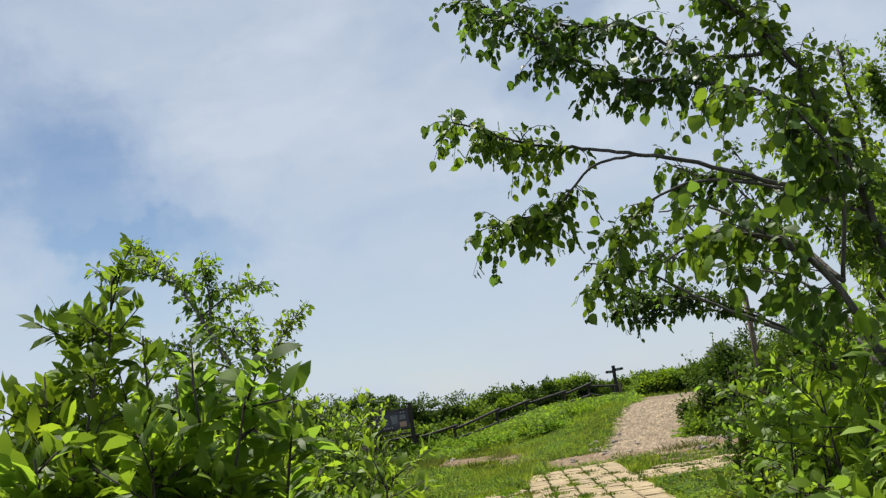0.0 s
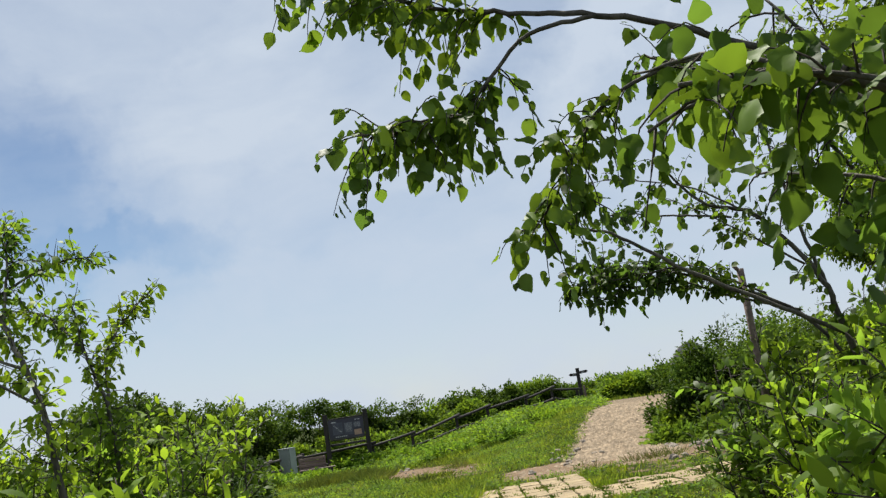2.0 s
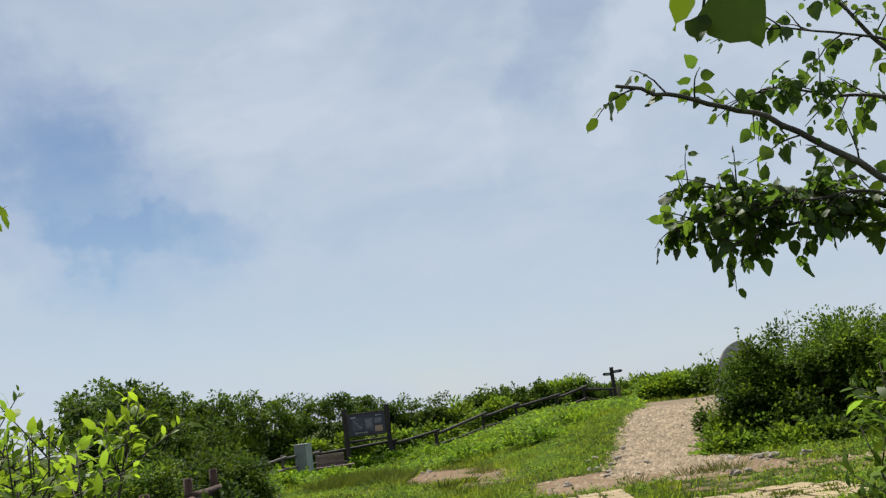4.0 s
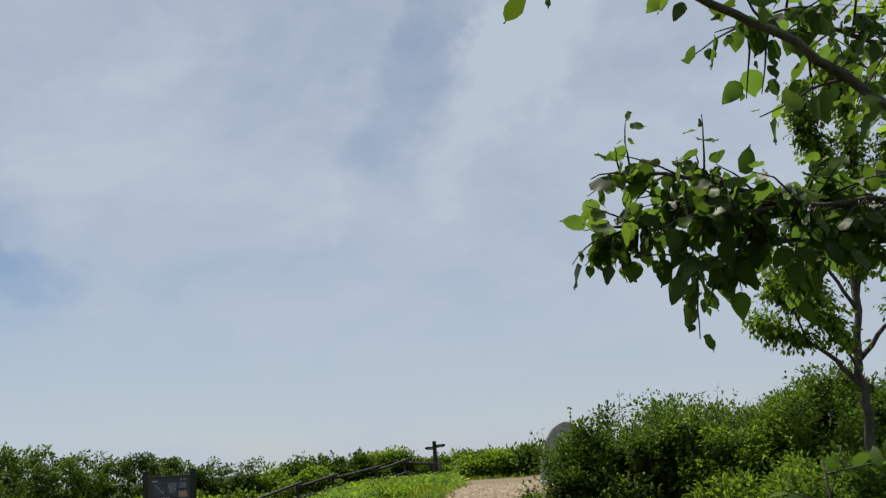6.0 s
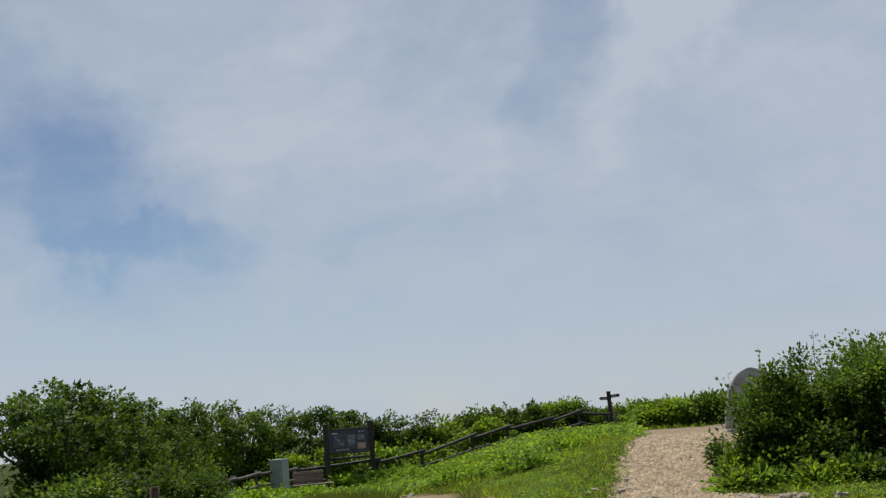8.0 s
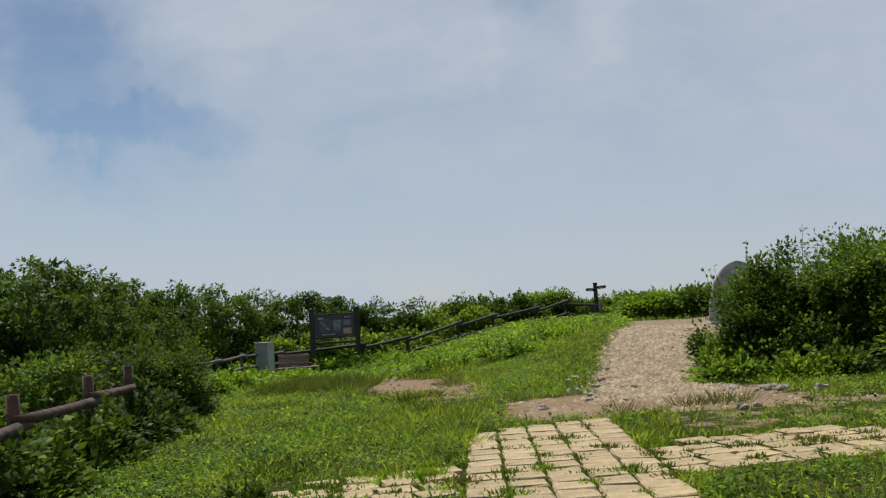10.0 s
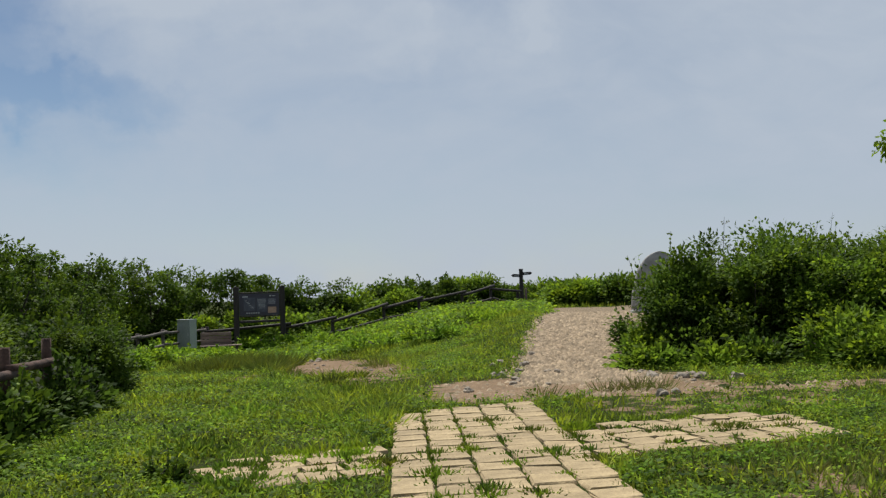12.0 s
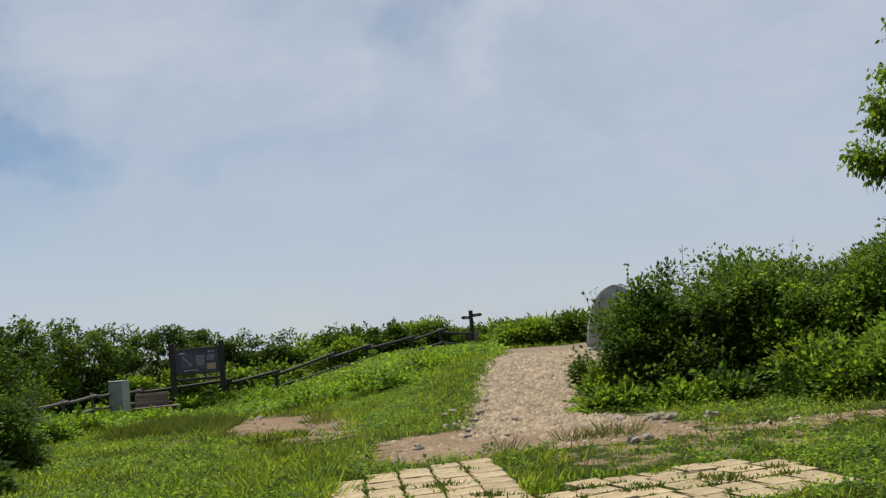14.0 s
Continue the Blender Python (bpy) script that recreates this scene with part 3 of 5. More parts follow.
leafy_tree("tree", (2.25, 0.75, 0.0), [
    ([(2.25, 0.75, -0.1), (2.15, 0.7, 0.8), (1.95, 0.6, 1.5), (1.84, 0.5, 1.8), (1.57, 0.5, 2.18), (1.29, 0.5, 2.31), (1.09, 0.5, 2.57)], 0.024, 0.005, 0.6),
    ([(1.9, 0.55, 1.65), (1.8, 0.5, 2.0), (1.74, 0.5, 2.35), (1.66, 0.5, 2.77), (1.5, 0.5, 3.1)], 0.012, 0.004, 0.8),
    ([(2.05, 0.66, 1.2), (1.77, 0.7, 1.64), (1.37, 0.72, 1.87), (1.01, 0.72, 2.01), (0.86, 0.72, 2.03), (0.7, 0.72, 2.07), (0.58, 0.78, 2.09)], 0.012, 0.003, 2.0, 0.42),
    ([(1.77, 0.7, 1.66), (1.4, 0.72, 1.80), (1.14, 0.72, 1.92), (0.93, 0.71, 1.92), (0.76, 0.7, 1.89), (0.68, 0.7, 1.86)], 0.008, 0.003, 1.5, 0.45),
    ([(1.4, 0.73, 1.84), (1.18, 0.68, 1.98), (0.98, 0.66, 1.98), (0.80, 0.65, 1.97), (0.66, 0.66, 1.96)], 0.007, 0.003, 1.6, 0.35),
    ([(1.01, 0.72, 2.01), (0.78, 0.78, 2.03), (0.66, 0.80, 2.00), (0.56, 0.80, 1.96)], 0.005, 0.002, 3.0),
    ([(1.45, 0.55, 2.2), (1.2, 0.50, 2.24), (1.02, 0.48, 2.26), (0.88, 0.47, 2.30), (0.76, 0.46, 2.29)], 0.007, 0.002, 1.7, 0.55),
    ([(1.6, 0.5, 2.15), (1.25, 0.42, 2.36), (0.98, 0.40, 2.44), (0.78, 0.40, 2.48)], 0.006, 0.002, 0.5, 0.62),
    ([(1.95, 0.6, 1.5), (1.6, 0.5, 1.68), (1.05, 0.33, 1.97), (0.8, 0.3, 2.15), (0.55, 0.22, 2.23), (0.33, 0.16, 2.28)], 0.014, 0.005, 0.35, 0.6),
    ([(1.6, 0.7, 1.78), (1.3, 0.9, 2.0), (1.0, 1.0, 2.08)], 0.007, 0.002, 1.4),
    ([(1.8, 0.6, 1.9), (1.5, 0.8, 2.2), (1.25, 0.9, 2.4)], 0.007, 0.002, 1.2),
], "slender broad-leaved tree leaning over the path", 0.050, 0.030, 0.16, 0.18, LEAF_TREE, 5, bare=0.3)
leafy_tree("tree", (1.15, -3.05, 0.0), [
    ([(1.15, -3.05, -0.1), (1.05, -3.0, 1.0), (0.88, -2.95, 1.68), (0.62, -2.9, 1.93), (0.36, -2.9, 1.95)], 0.022, 0.004, 1.0),
    ([(0.9, -2.96, 1.7), (0.8, -2.7, 1.95), (0.66, -2.6, 2.2)], 0.010, 0.003, 1.3),
    ([(0.88, -2.95, 1.68), (0.72, -2.95, 1.88), (0.48, -2.9, 1.94), (0.28, -2.95, 1.86)], 0.008, 0.003, 0.8, 0.3),
    ([(0.9, -2.95, 1.7), (0.6, -2.6, 2.08), (0.40, -2.4, 2.14)], 0.008, 0.003, 0.6, 0.35),
    ([(0.9, -2.95, 1.7), (0.95, -3.0, 2.1), (0.80, -3.05, 2.34), (0.58, -3.1, 2.44)], 0.009, 0.003, 2.6, 0.35),
    ([(1.0, -3.0, 1.4), (0.86, -2.6, 1.75), (0.66, -2.4, 1.86)], 0.008, 0.003, 0.8, 0.3),
    ([(1.05, -3.0, 1.2), (1.0, -2.5, 1.6), (0.84, -2.2, 1.74)], 0.008, 0.003, 0.6, 0.3),
    ([(1.0, -3.0, 1.3), (0.8, -4.4, 1.8), (0.45, -5.3, 2.0), (0.10, -5.66, 1.92)], 0.009, 0.003, 1.3, 0.86),
], "young tree with large hanging leaves beside the path", 0.068, 0.04, 0.24, 0.8, LEAF_TREE, 9, bare=0.42)
leafy_tree("tree", (3.35, 2.7, 0.0), [
    ([(3.35, 2.7, -0.1), (3.35, 2.7, 1.2), (3.3, 2.65, 2.2), (3.35, 2.6, 3.3), (3.3, 2.6, 4.3)], 0.05, 0.012, 1.2, 0.4),
    ([(3.32, 2.68, 1.7), (3.0, 2.5, 2.3), (2.65, 2.4, 2.75), (2.4, 2.4, 2.95)], 0.02, 0.005, 1.5),
    ([(3.3, 2.65, 2.3), (2.95, 2.6, 2.9), (2.6, 2.55, 3.4), (2.5, 2.5, 3.8)], 0.02, 0.005, 1.5),
    ([(3.33, 2.6, 2.0), (3.1, 2.2, 2.4), (2.9, 1.9, 2.7)], 0.018, 0.005, 1.4),
    ([(3.33, 2.6, 2.9), (3.0, 2.3, 3.5), (2.8, 2.2, 4.0)], 0.018, 0.005, 1.4),
    ([(3.33, 2.65, 2.4), (3.7, 2.5, 3.0), (3.9, 2.5, 3.6)], 0.018, 0.005, 1.2),
], "leafy green tree standing behind the path's shrubs", 0.075, 0.022, 0.3, 0.08, LEAF_SHRUB, 13, bare=0.2, ratio=(0.5, 0.68), shape="lance", bark=BARK_DARK)
leafy_tree("small_tree", (-1.9, 0.1, 0.0), [
    ([(-1.9, -0.1, -0.1), (-1.95, -0.1, 1.0), (-2.06, -0.1, 1.72), (-2.3, 0.1, 2.15), (-2.6, 0.4, 2.6), (-3.0, 0.9, 2.95), (-3.2, 1.2, 3.1)], 0.020, 0.004, 1.3),
    ([(-1.88, 0.3, 0.2), (-1.9, 0.38, 1.0), (-1.93, 0.41, 1.62), (-2.08, 0.55, 2.0), (-2.2, 0.7, 2.3)], 0.017, 0.004, 1.3),
    ([(-1.94, 0.42, 1.66), (-1.98, 0.6, 2.0), (-1.9, 0.75, 2.2), (-1.80, 0.82, 2.31)], 0.010, 0.003, 1.5),
    ([(-2.3, 0.1, 2.15), (-2.35, 0.3, 2.5), (-2.45, 0.5, 2.75)], 0.009, 0.003, 1.5),
    ([(-2.08, 0.55, 2.0), (-2.35, 0.8, 2.25), (-2.6, 1.0, 2.35)], 0.009, 0.003, 1.5),
    ([(-2.15, 0.0, 1.9), (-2.5, 0.2, 2.05), (-2.85, 0.4, 2.2)], 0.009, 0.003, 1.5),
    ([(-2.6, 0.4, 2.6), (-2.95, 0.5, 2.75), (-3.25, 0.6, 2.8)], 0.008, 0.003, 1.5),
    ([(-2.4, 0.2, 2.3), (-2.2, 0.5, 2.5), (-2.05, 0.7, 2.55)], 0.008, 0.003, 1.5),
    ([(-2.06, -0.1, 1.72), (-2.3, -0.2, 1.9), (-2.55, -0.2, 2.0)], 0.008, 0.003, 1.5),
], "slim young tree with small light green leaves", 0.058, 0.017, 0.17, 0.05, LEAF_SHRUB, 11, bare=0.35, ratio=(0.5, 0.65), shape="lance")


def shrub(x, y, stems, label, leaf, material, seed, name="shrub", per=26, spread=0.35, group=""):
    """Upright shrub: several leafy shoots from the ground."""
    r = np.random.default_rng(seed)
    z0 = float(height(x, y))
    root = base(name, x, y, z0, label, "shrub", group)
    wood, at, along, facing = [], [], [], []
    for dx, dy, tall in stems:
        foot = np.array((dx * 0.45, dy * 0.45, -0.05))
        tip = np.array((dx + r.normal() * 0.05, dy + r.normal() * 0.05, tall))
        mid = (foot + tip) / 2 + r.normal(size=3) * 0.06
        line = curve_through([foot, mid, tip], 6)
        hang("stem", tubes_mesh("stem", [(line, np.linspace(0.010, 0.003, len(line)))], BARK_DARK, 6), root)
        for b in range(int(8 + tall * 11)):
            w = r.uniform(0.12, 0.99) * (len(line) - 1)
            i = min(int(w), len(line) - 2)
            p = line[i] + (line[i + 1] - line[i]) * (w - i)
            d = unit(r.normal(size=3) * (1, 1, 0.3) + (0, 0, 0.75))
            q = p + d * spread * r.uniform(0.4, 1.0)
            wood.append((np.linspace(p, q, 3), np.linspace(0.004, 0.002, 3)))
            for k in range(per):
                v = (k + 1) / per
                side = unit(np.cross(d, r.normal(size=3)))
                at.append(p + (q - p) * v + side * 0.01)
                along.append(side + d * 0.7 + (0, 0, 0.15))
                facing.append(r.normal(size=3) * 0.35 + d * 0.5 + (0, 0, 0.6))
    at, along, facing = np.array(at), np.array(along), np.array(facing)
    n = len(at)
    length = leaf * r.uniform(0.55, 1.25, n)
    tagged(hang("branching", tubes_mesh("branching", wood, BARK_DARK, 3), root), kind="stuff")
    tagged(hang("foliage", leaves("foliage", at, along, facing, length, length * r.uniform(0.42, 0.6, n), material, "lance"), root), kind="stuff")
    return root


def stems(n, seed, rx, ry, low, high):
    r = random.Random(seed)
    return [(r.uniform(-rx, rx), r.uniform(-ry, ry), r.uniform(low, high)) for _ in range(n)]


LEFT = "leafy green shrub standing beside the trodden path"
for k, (x, y, n, rx, ry, low, high, leaf) in enumerate([(-1.70, -3.35, 14, 0.22, 0.2, 1.4, 2.08, 0.080), (-1.19, -3.8, 12, 0.14, 0.2, 1.2, 1.80, 0.090), (-1.55, -3.8, 10, 0.2, 0.2, 1.0, 1.55, 0.090), (-2.0, -3.2, 9, 0.4, 0.5, 1.0, 1.5, 0.075), (-1.2, -2.9, 9, 0.25, 0.4, 0.8, 1.2, 0.07), (-1.35, -1.9, 10, 0.3, 0.4, 0.8, 1.2, 0.065), (-2.0, -1.6, 10, 0.5, 0.5, 1.0, 1.5, 0.065), (-1.65, -0.6, 10, 0.4, 0.5, 0.9, 1.38, 0.06), (-2.7, -0.4, 10, 0.6, 0.5, 1.1, 1.6, 0.06), (-3.0, 1.4, 10, 0.6, 0.6, 1.0, 1.5, 0.06), (-2.1, 1.9, 10, 0.5, 0.5, 0.8, 1.25, 0.06), (-1.52, -2.5, 14, 0.35, 0.4, 1.0, 1.55, 0.07), (-1.15, -2.2, 12, 0.3, 0.35, 0.8, 1.3, 0.07), (-2.0, -2.4, 14, 0.4, 0.4, 1.2, 1.72, 0.07), (-1.85, 1.2, 13, 0.4, 0.4, 1.1, 1.6, 0.06), (-2.4, 0.6, 13, 0.5, 0.4, 1.2, 1.7, 0.06), (-1.6, 0.4, 12, 0.3, 0.4, 0.9, 1.4, 0.06), (-3.0, 2.6, 12, 0.5, 0.5, 1.1, 1.65, 0.06)]):
    shrub(x, y, stems(n, k + 1, rx, ry, low, high), LEFT, leaf, LEAF_LIGHT if k == 0 else LEAF_SHRUB, 21 + k, per=13, spread=0.19 if k < 3 else 0.35)
RIGHT = "dense green shrub with glossy leaves at the path's edge"
for k, (x, y, n, rx, ry, low, high, leaf) in enumerate([(0.86, -3.5, 9, 0.26, 0.4, 0.85, 1.4, 0.085), (1.05, -2.7, 10, 0.3, 0.4, 0.9, 1.4, 0.08), (0.98, -1.9, 10, 0.26, 0.4, 0.8, 1.22, 0.075), (1.35, -0.9, 10, 0.35, 0.5, 0.8, 1.32, 0.07), (1.75, 0.1, 10, 0.35, 0.5, 0.8, 1.45, 0.07), (1.66, 1.45, 10, 0.28, 0.35, 0.9, 1.46, 0.07), (1.62, 0.75, 12, 0.3, 0.25, 1.1, 1.62, 0.07), (1.55, -3.2, 12, 0.35, 0.6, 1.2, 1.85, 0.075), (1.9, -2.0, 12, 0.5, 0.7, 1.2, 2.0, 0.07), (2.5, 0.0, 12, 0.6, 0.8, 1.2, 2.0, 0.07), (2.3, 1.8, 10, 0.5, 0.6, 0.7, 1.4, 0.07)]):
    shrub(x, y, stems(n, k + 31, rx, ry, low, high), RIGHT, leaf, LEAF_BUSH if k == 5 else LEAF_SHRUB, 41 + k, per=13)

# bushes along the fence, about the mound and behind the railings
HEDGE = "dense dark green bush growing along the log fence"
bush(-5.1, 15.8, (0.85, 0.9, 1.35), 16000, 0.070, LEAF_DARK, "rounded dark green bush on the grass", seed=41)
for k, (x, y, sx, sy, sz) in enumerate([(-5.5, 9.6, 1.1, 1.4, 0.95), (-5.8, 12.6, 1.2, 1.5, 1.25), (-7.6, 16.8, 1.7, 1.8, 1.75), (-6.8, 19.2, 1.3, 1.8, 1.5), (-9.0, 20.5, 1.6, 1.9, 1.9), (-9.3, 24.8, 1.6, 1.9, 1.9), (-9.6, 28.4, 1.5, 1.9, 1.8), (-10.2, 32.0, 1.6, 1.9, 1.8), (-4.0, 3.2, 1.3, 1.5, 1.35), (-5.0, 6.2, 1.2, 1.6, 1.35), (-4.0, -0.2, 1.3, 1.5, 1.5), (-7.6, 8.0, 1.8, 2.2, 1.5), (-9.0, 13.0, 1.8, 2.2, 2.2), (-6.5, 2.5, 1.8, 2.2, 1.2), (-8.0, -2.0, 2.0, 2.4, 1.3), (-11.5, 6.0, 2.5, 3.0, 1.7)]):
    near = 4 < y < 15
    bush(x, y, (sx, sy, sz), 14000 if near else 6500, 0.078 if near else 0.105, LEAF_LIGHT if k in (5, 7, 8, 9, 10, 13) else LEAF_DARK if k in (2, 3) else LEAF_BUSH if k % 2 else LEAF_FAR, HEDGE, seed=50 + k, shoots=10)
THICKET = "green thicket of low shrubs beyond the railing"
for k, (x, y, sx, sy, sz) in enumerate([(-9.3, 38.9, 1.6, 1.0, 1.9), (-12.2, 36.0, 1.9, 1.2, 2.2), (-7.0, 40.0, 1.5, 1.0, 1.7), (-4.5, 40.6, 1.5, 1.0, 1.5), (-2.2, 43.3, 1.7, 1.2, 1.75), (-0.2, 44.5, 1.6, 1.2, 1.75), (1.6, 45.5, 1.7, 1.2, 1.65), (4.4, 47.2, 1.9, 1.2, 1.05), (6.8, 48.5, 2.2, 1.3, 0.95), (9.4, 49.0, 2.2, 1.3, 0.95), (12.2, 49.0, 2.3, 1.3, 0.9), (-3.0, 39.0, 1.4, 0.9, 1.2), (-0.2, 41.4, 1.4, 0.8, 1.1), (6.6, 36.5, 1.1, 0.9, 0.8), (8.6, 36.0, 1.2, 0.9, 0.9), (10.8, 35.5, 1.3, 0.9, 0.95), (7.4, 41.0, 1.6, 1.0, 0.85), (-10.9, 37.6, 1.5, 1.0, 1.9), (-7.9, 37.6, 1.1, 0.8, 1.35), (-6.2, 38.2, 1.1, 0.8, 1.3), (-4.4, 38.4, 1.0, 0.8, 1.1), (-3.3, 42.4, 1.3, 1.0, 1.6), (3.2, 46.8, 1.7, 1.2, 1.2), (8.2, 49.4, 1.9, 1.2, 1.05)]):
    bush(x, y, (sx, sy, sz), 5200, 0.16, LEAF_LIGHT if k in (4, 8, 9, 11, 12, 13, 15, 16, 18, 19, 20, 22) else LEAF_FAR if k % 3 else LEAF_DARK, THICKET, name="thicket", seed=70 + k, shoots=16, category="thicket", sink=0.0)


def crowned_tree(x, y, top, spread, leaf, material, label, seed, group="", clump=64):
    """A low tree: forked trunk, spreading limbs, and leaves in tufts with sky between them."""
    r = np.random.default_rng(seed)
    z0 = float(height(x, y))
    tall = top - z0
    root = base("low_tree", x, y, z0, label, "tree", group)
    fork = np.array((r.normal() * 0.12, r.normal() * 0.12, tall * r.uniform(0.28, 0.4)))
    trunk = curve_through([(0, 0, -0.15), fork * (0.4, 0.4, 0.5) + r.normal(size=3) * 0.03, fork], 4)
    hang("trunk", tubes_mesh("trunk", [(trunk, np.linspace(0.07, 0.045, len(trunk)))], BARK_DARK, 7), root)
    wood, at, along, facing = [], [], [], []
    limbs = r.integers(5, 8)
    for k in range(limbs):
        w = 6.283 * (k + r.uniform(-0.3, 0.3)) / limbs
        out = spread * r.uniform(0.45, 1.0)
        rise = tall * (1.0 - 0.42 * (out / spread) ** 2 * r.uniform(0.5, 1.0)) - 0.12
        tip = np.array((math.cos(w) * out, math.sin(w) * out, rise))
        mid = fork + (tip - fork) * 0.5 + np.array((math.cos(w), math.sin(w), 0)) * 0.12 * spread + r.normal(size=3) * 0.08
        line = curve_through([fork, mid, tip], 5)
        hang("limb", tubes_mesh("limb", [(line, np.linspace(0.036, 0.009, len(line)))], BARK_DARK, 5), root)
        for q in range(r.integers(7, 11)):
            p = line[r.integers(len(line) // 3, len(line))]
            d = unit(r.normal(size=3) * (1, 1, 0.6) + (0, 0, 0.35))
            heart = p + d * spread * r.uniform(0.1, 0.42)
            heart[2] = min(heart[2], tall - 0.02)
            wood.append((np.linspace(p, heart, 3), np.linspace(0.010, 0.004, 3)))
            n = int(clump * r.uniform(0.6, 1.3))
            o = unit(r.normal(size=(n, 3))) * r.random((n, 1)) ** 0.5
            at.append(heart + o * np.array((1, 1, 0.55)) * leaf * r.uniform(1.5, 2.6))
            along.append(o + r.normal(size=(n, 3)) * 0.3 - (0, 0, 0.1))
            facing.append(r.normal(size=(n, 3)) * 0.5 + o * 0.3 + (0, 0, 1.0))
    at, along, facing = np.concatenate(at), np.concatenate(along), np.concatenate(facing)
    n = len(at)
    length = leaf * r.uniform(0.6, 1.25, n)
    tagged(hang("branching", tubes_mesh("branching", wood, BARK_DARK, 3), root), kind="stuff")
    tagged(hang("foliage", leaves("foliage", at, along, facing, length, length * r.uniform(0.5, 0.7, n), material), root), kind="stuff")


LOW_TREE = "low dark green tree with a forked trunk and tufted crown"
for k, (x, y, top, spread) in enumerate([(-7.7, 16.3, 2.85, 1.0), (-8.5, 18.6, 3.1, 1.1), (-9.5, 20.8, 3.1, 1.2), (-9.0, 22.8, 2.9, 1.0), (-9.3, 25.0, 2.95, 1.1), (-10.4, 26.6, 3.1, 1.2), (-9.7, 28.6, 2.85, 1.1), (-10.0, 31.2, 2.95, 1.2), (-11.2, 33.4, 3.1, 1.2), (-11.6, 36.6, 2.95, 1.2), (-10.1, 38.2, 3.0, 1.2), (-8.5, 39.6, 3.05, 1.1), (-7.2, 40.6, 2.75, 1.0), (-5.9, 41.2, 2.4, 1.0), (-4.6, 41.6, 2.35, 1.0), (-3.2, 42.2, 2.0, 0.9), (-12.8, 29.0, 3.2, 1.3), (-13.6, 34.0, 3.3, 1.4), (-11.2, 40.6, 3.0, 1.3), (-9.4, 42.2, 2.8, 1.2), (-6.6, 43.0, 2.5, 1.1), (-0.9, 44.9, 1.8, 0.9), (0.8, 45.8, 1.85, 0.9), (2.4, 46.6, 1.7, 0.9), (5.5, 49.0, 1.45, 0.9), (10.2, 50.0, 1.35, 0.9)]):
    crowned_tree(x, y, top, spread, 0.115 if y < 30 else 0.145, LEAF_FAR if k % 3 else LEAF_DARK, LOW_TREE, 600 + k, "low trees along the skyline")
MOUND = "dense green bush on the mound beside the gravel path"
for k, (x, y, sx, sy, sz, mat) in enumerate([(4.80, 17.2, 1.28, 1.3, 1.98, LEAF_FAR), (6.1, 16.7, 1.5, 1.3, 1.95, LEAF_BUSH), (7.0, 17.6, 1.8, 1.4, 2.2, LEAF_BUSH), (7.4, 16.4, 1.4, 1.5, 1.85, LEAF_LIGHT), (6.3, 18.9, 1.5, 1.7, 1.9, LEAF_FAR), (8.3, 19.0, 1.8, 1.8, 1.8, LEAF_BUSH), (9.2, 16.8, 1.6, 1.8, 1.8, LEAF_BUSH), (11.2, 18.0, 1.9, 2.0, 2.0, LEAF_FAR), (10.5, 12.0, 1.6, 1.8, 1.5, LEAF_BUSH), (8.5, 13.2, 1.1, 1.0, 1.1, LEAF_BUSH)]):
    bush(x, y, (sx, sy, sz), 15000, 0.088, mat, MOUND, seed=90 + k, shoots=12)
for k, (x, y, sx, sy, sz) in enumerate([(5.7, 15.3, 0.6, 0.6, 0.5), (6.7, 14.7, 0.8, 0.6, 0.9), (8.1, 14.5, 1.1, 0.8, 1.05), (4.75, 16.0, 0.6, 0.6, 0.65), (4.2, 16.4, 0.6, 0.5, 0.45), (-1.9, 7.6, 0.16, 0.16, 0.10), (-3.9, 8.0, 0.6, 0.9, 0.6), (-4.1, 10.0, 0.5, 0.8, 0.62), (-4.4, 12.6, 0.6, 0.8, 0.6), (-4.22, 11.75, 0.35, 0.4, 0.72), (1.2, 25.2, 1.4, 1.1, 0.42), (2.3, 27.5, 1.1, 1.0, 0.35), (-0.6, 27.5, 1.5, 1.2, 0.35), (-5.4, 34.9, 0.7, 0.5, 0.55), (-4.3, 35.2, 0.8, 0.6, 0.6), (-3.2, 35.6, 0.8, 0.6, 0.5), (-7.0, 30.6, 0.7, 0.6, 0.45), (-5.8, 30.4, 0.6, 0.5, 0.35), (-7.0, 26.8, 0.8, 0.8, 0.6), (-6.6, 23.2, 0.7, 0.9, 0.6), (-2.4, 33.0, 1.2, 0.8, 0.4), (-8.2, 33.6, 0.8, 0.6, 0.7), (4.05, 15.5, 0.5, 0.45, 0.32), (4.9, 15.0, 0.6, 0.4, 0.30), (7.3, 13.9, 0.9, 0.6, 0.75)]):
    bush(x, y, (sx, sy, sz), 3600 if k != 5 else 600, 0.10 if k != 5 else 0.06, LEAF_DARK if k in (5, 6, 7, 8, 9) else LEAF_BUSH if k in (0, 3) else LEAF_LIGHT if k < 5 or k > 21 else LEAF_HERB, "bright green low leafy undergrowth", name="undergrowth", seed=110 + k, shoots=14, category="undergrowth", sink=0.15)

shrub(6.1, 17.55, [(0.0, 0.0, 2.45 - float(height(6.1, 17.55)) + 0.1)], "thin pale sapling rising from the mound's bushes", 0.05, LEAF_DRY, 140, name="sapling", per=5, spread=0.14)

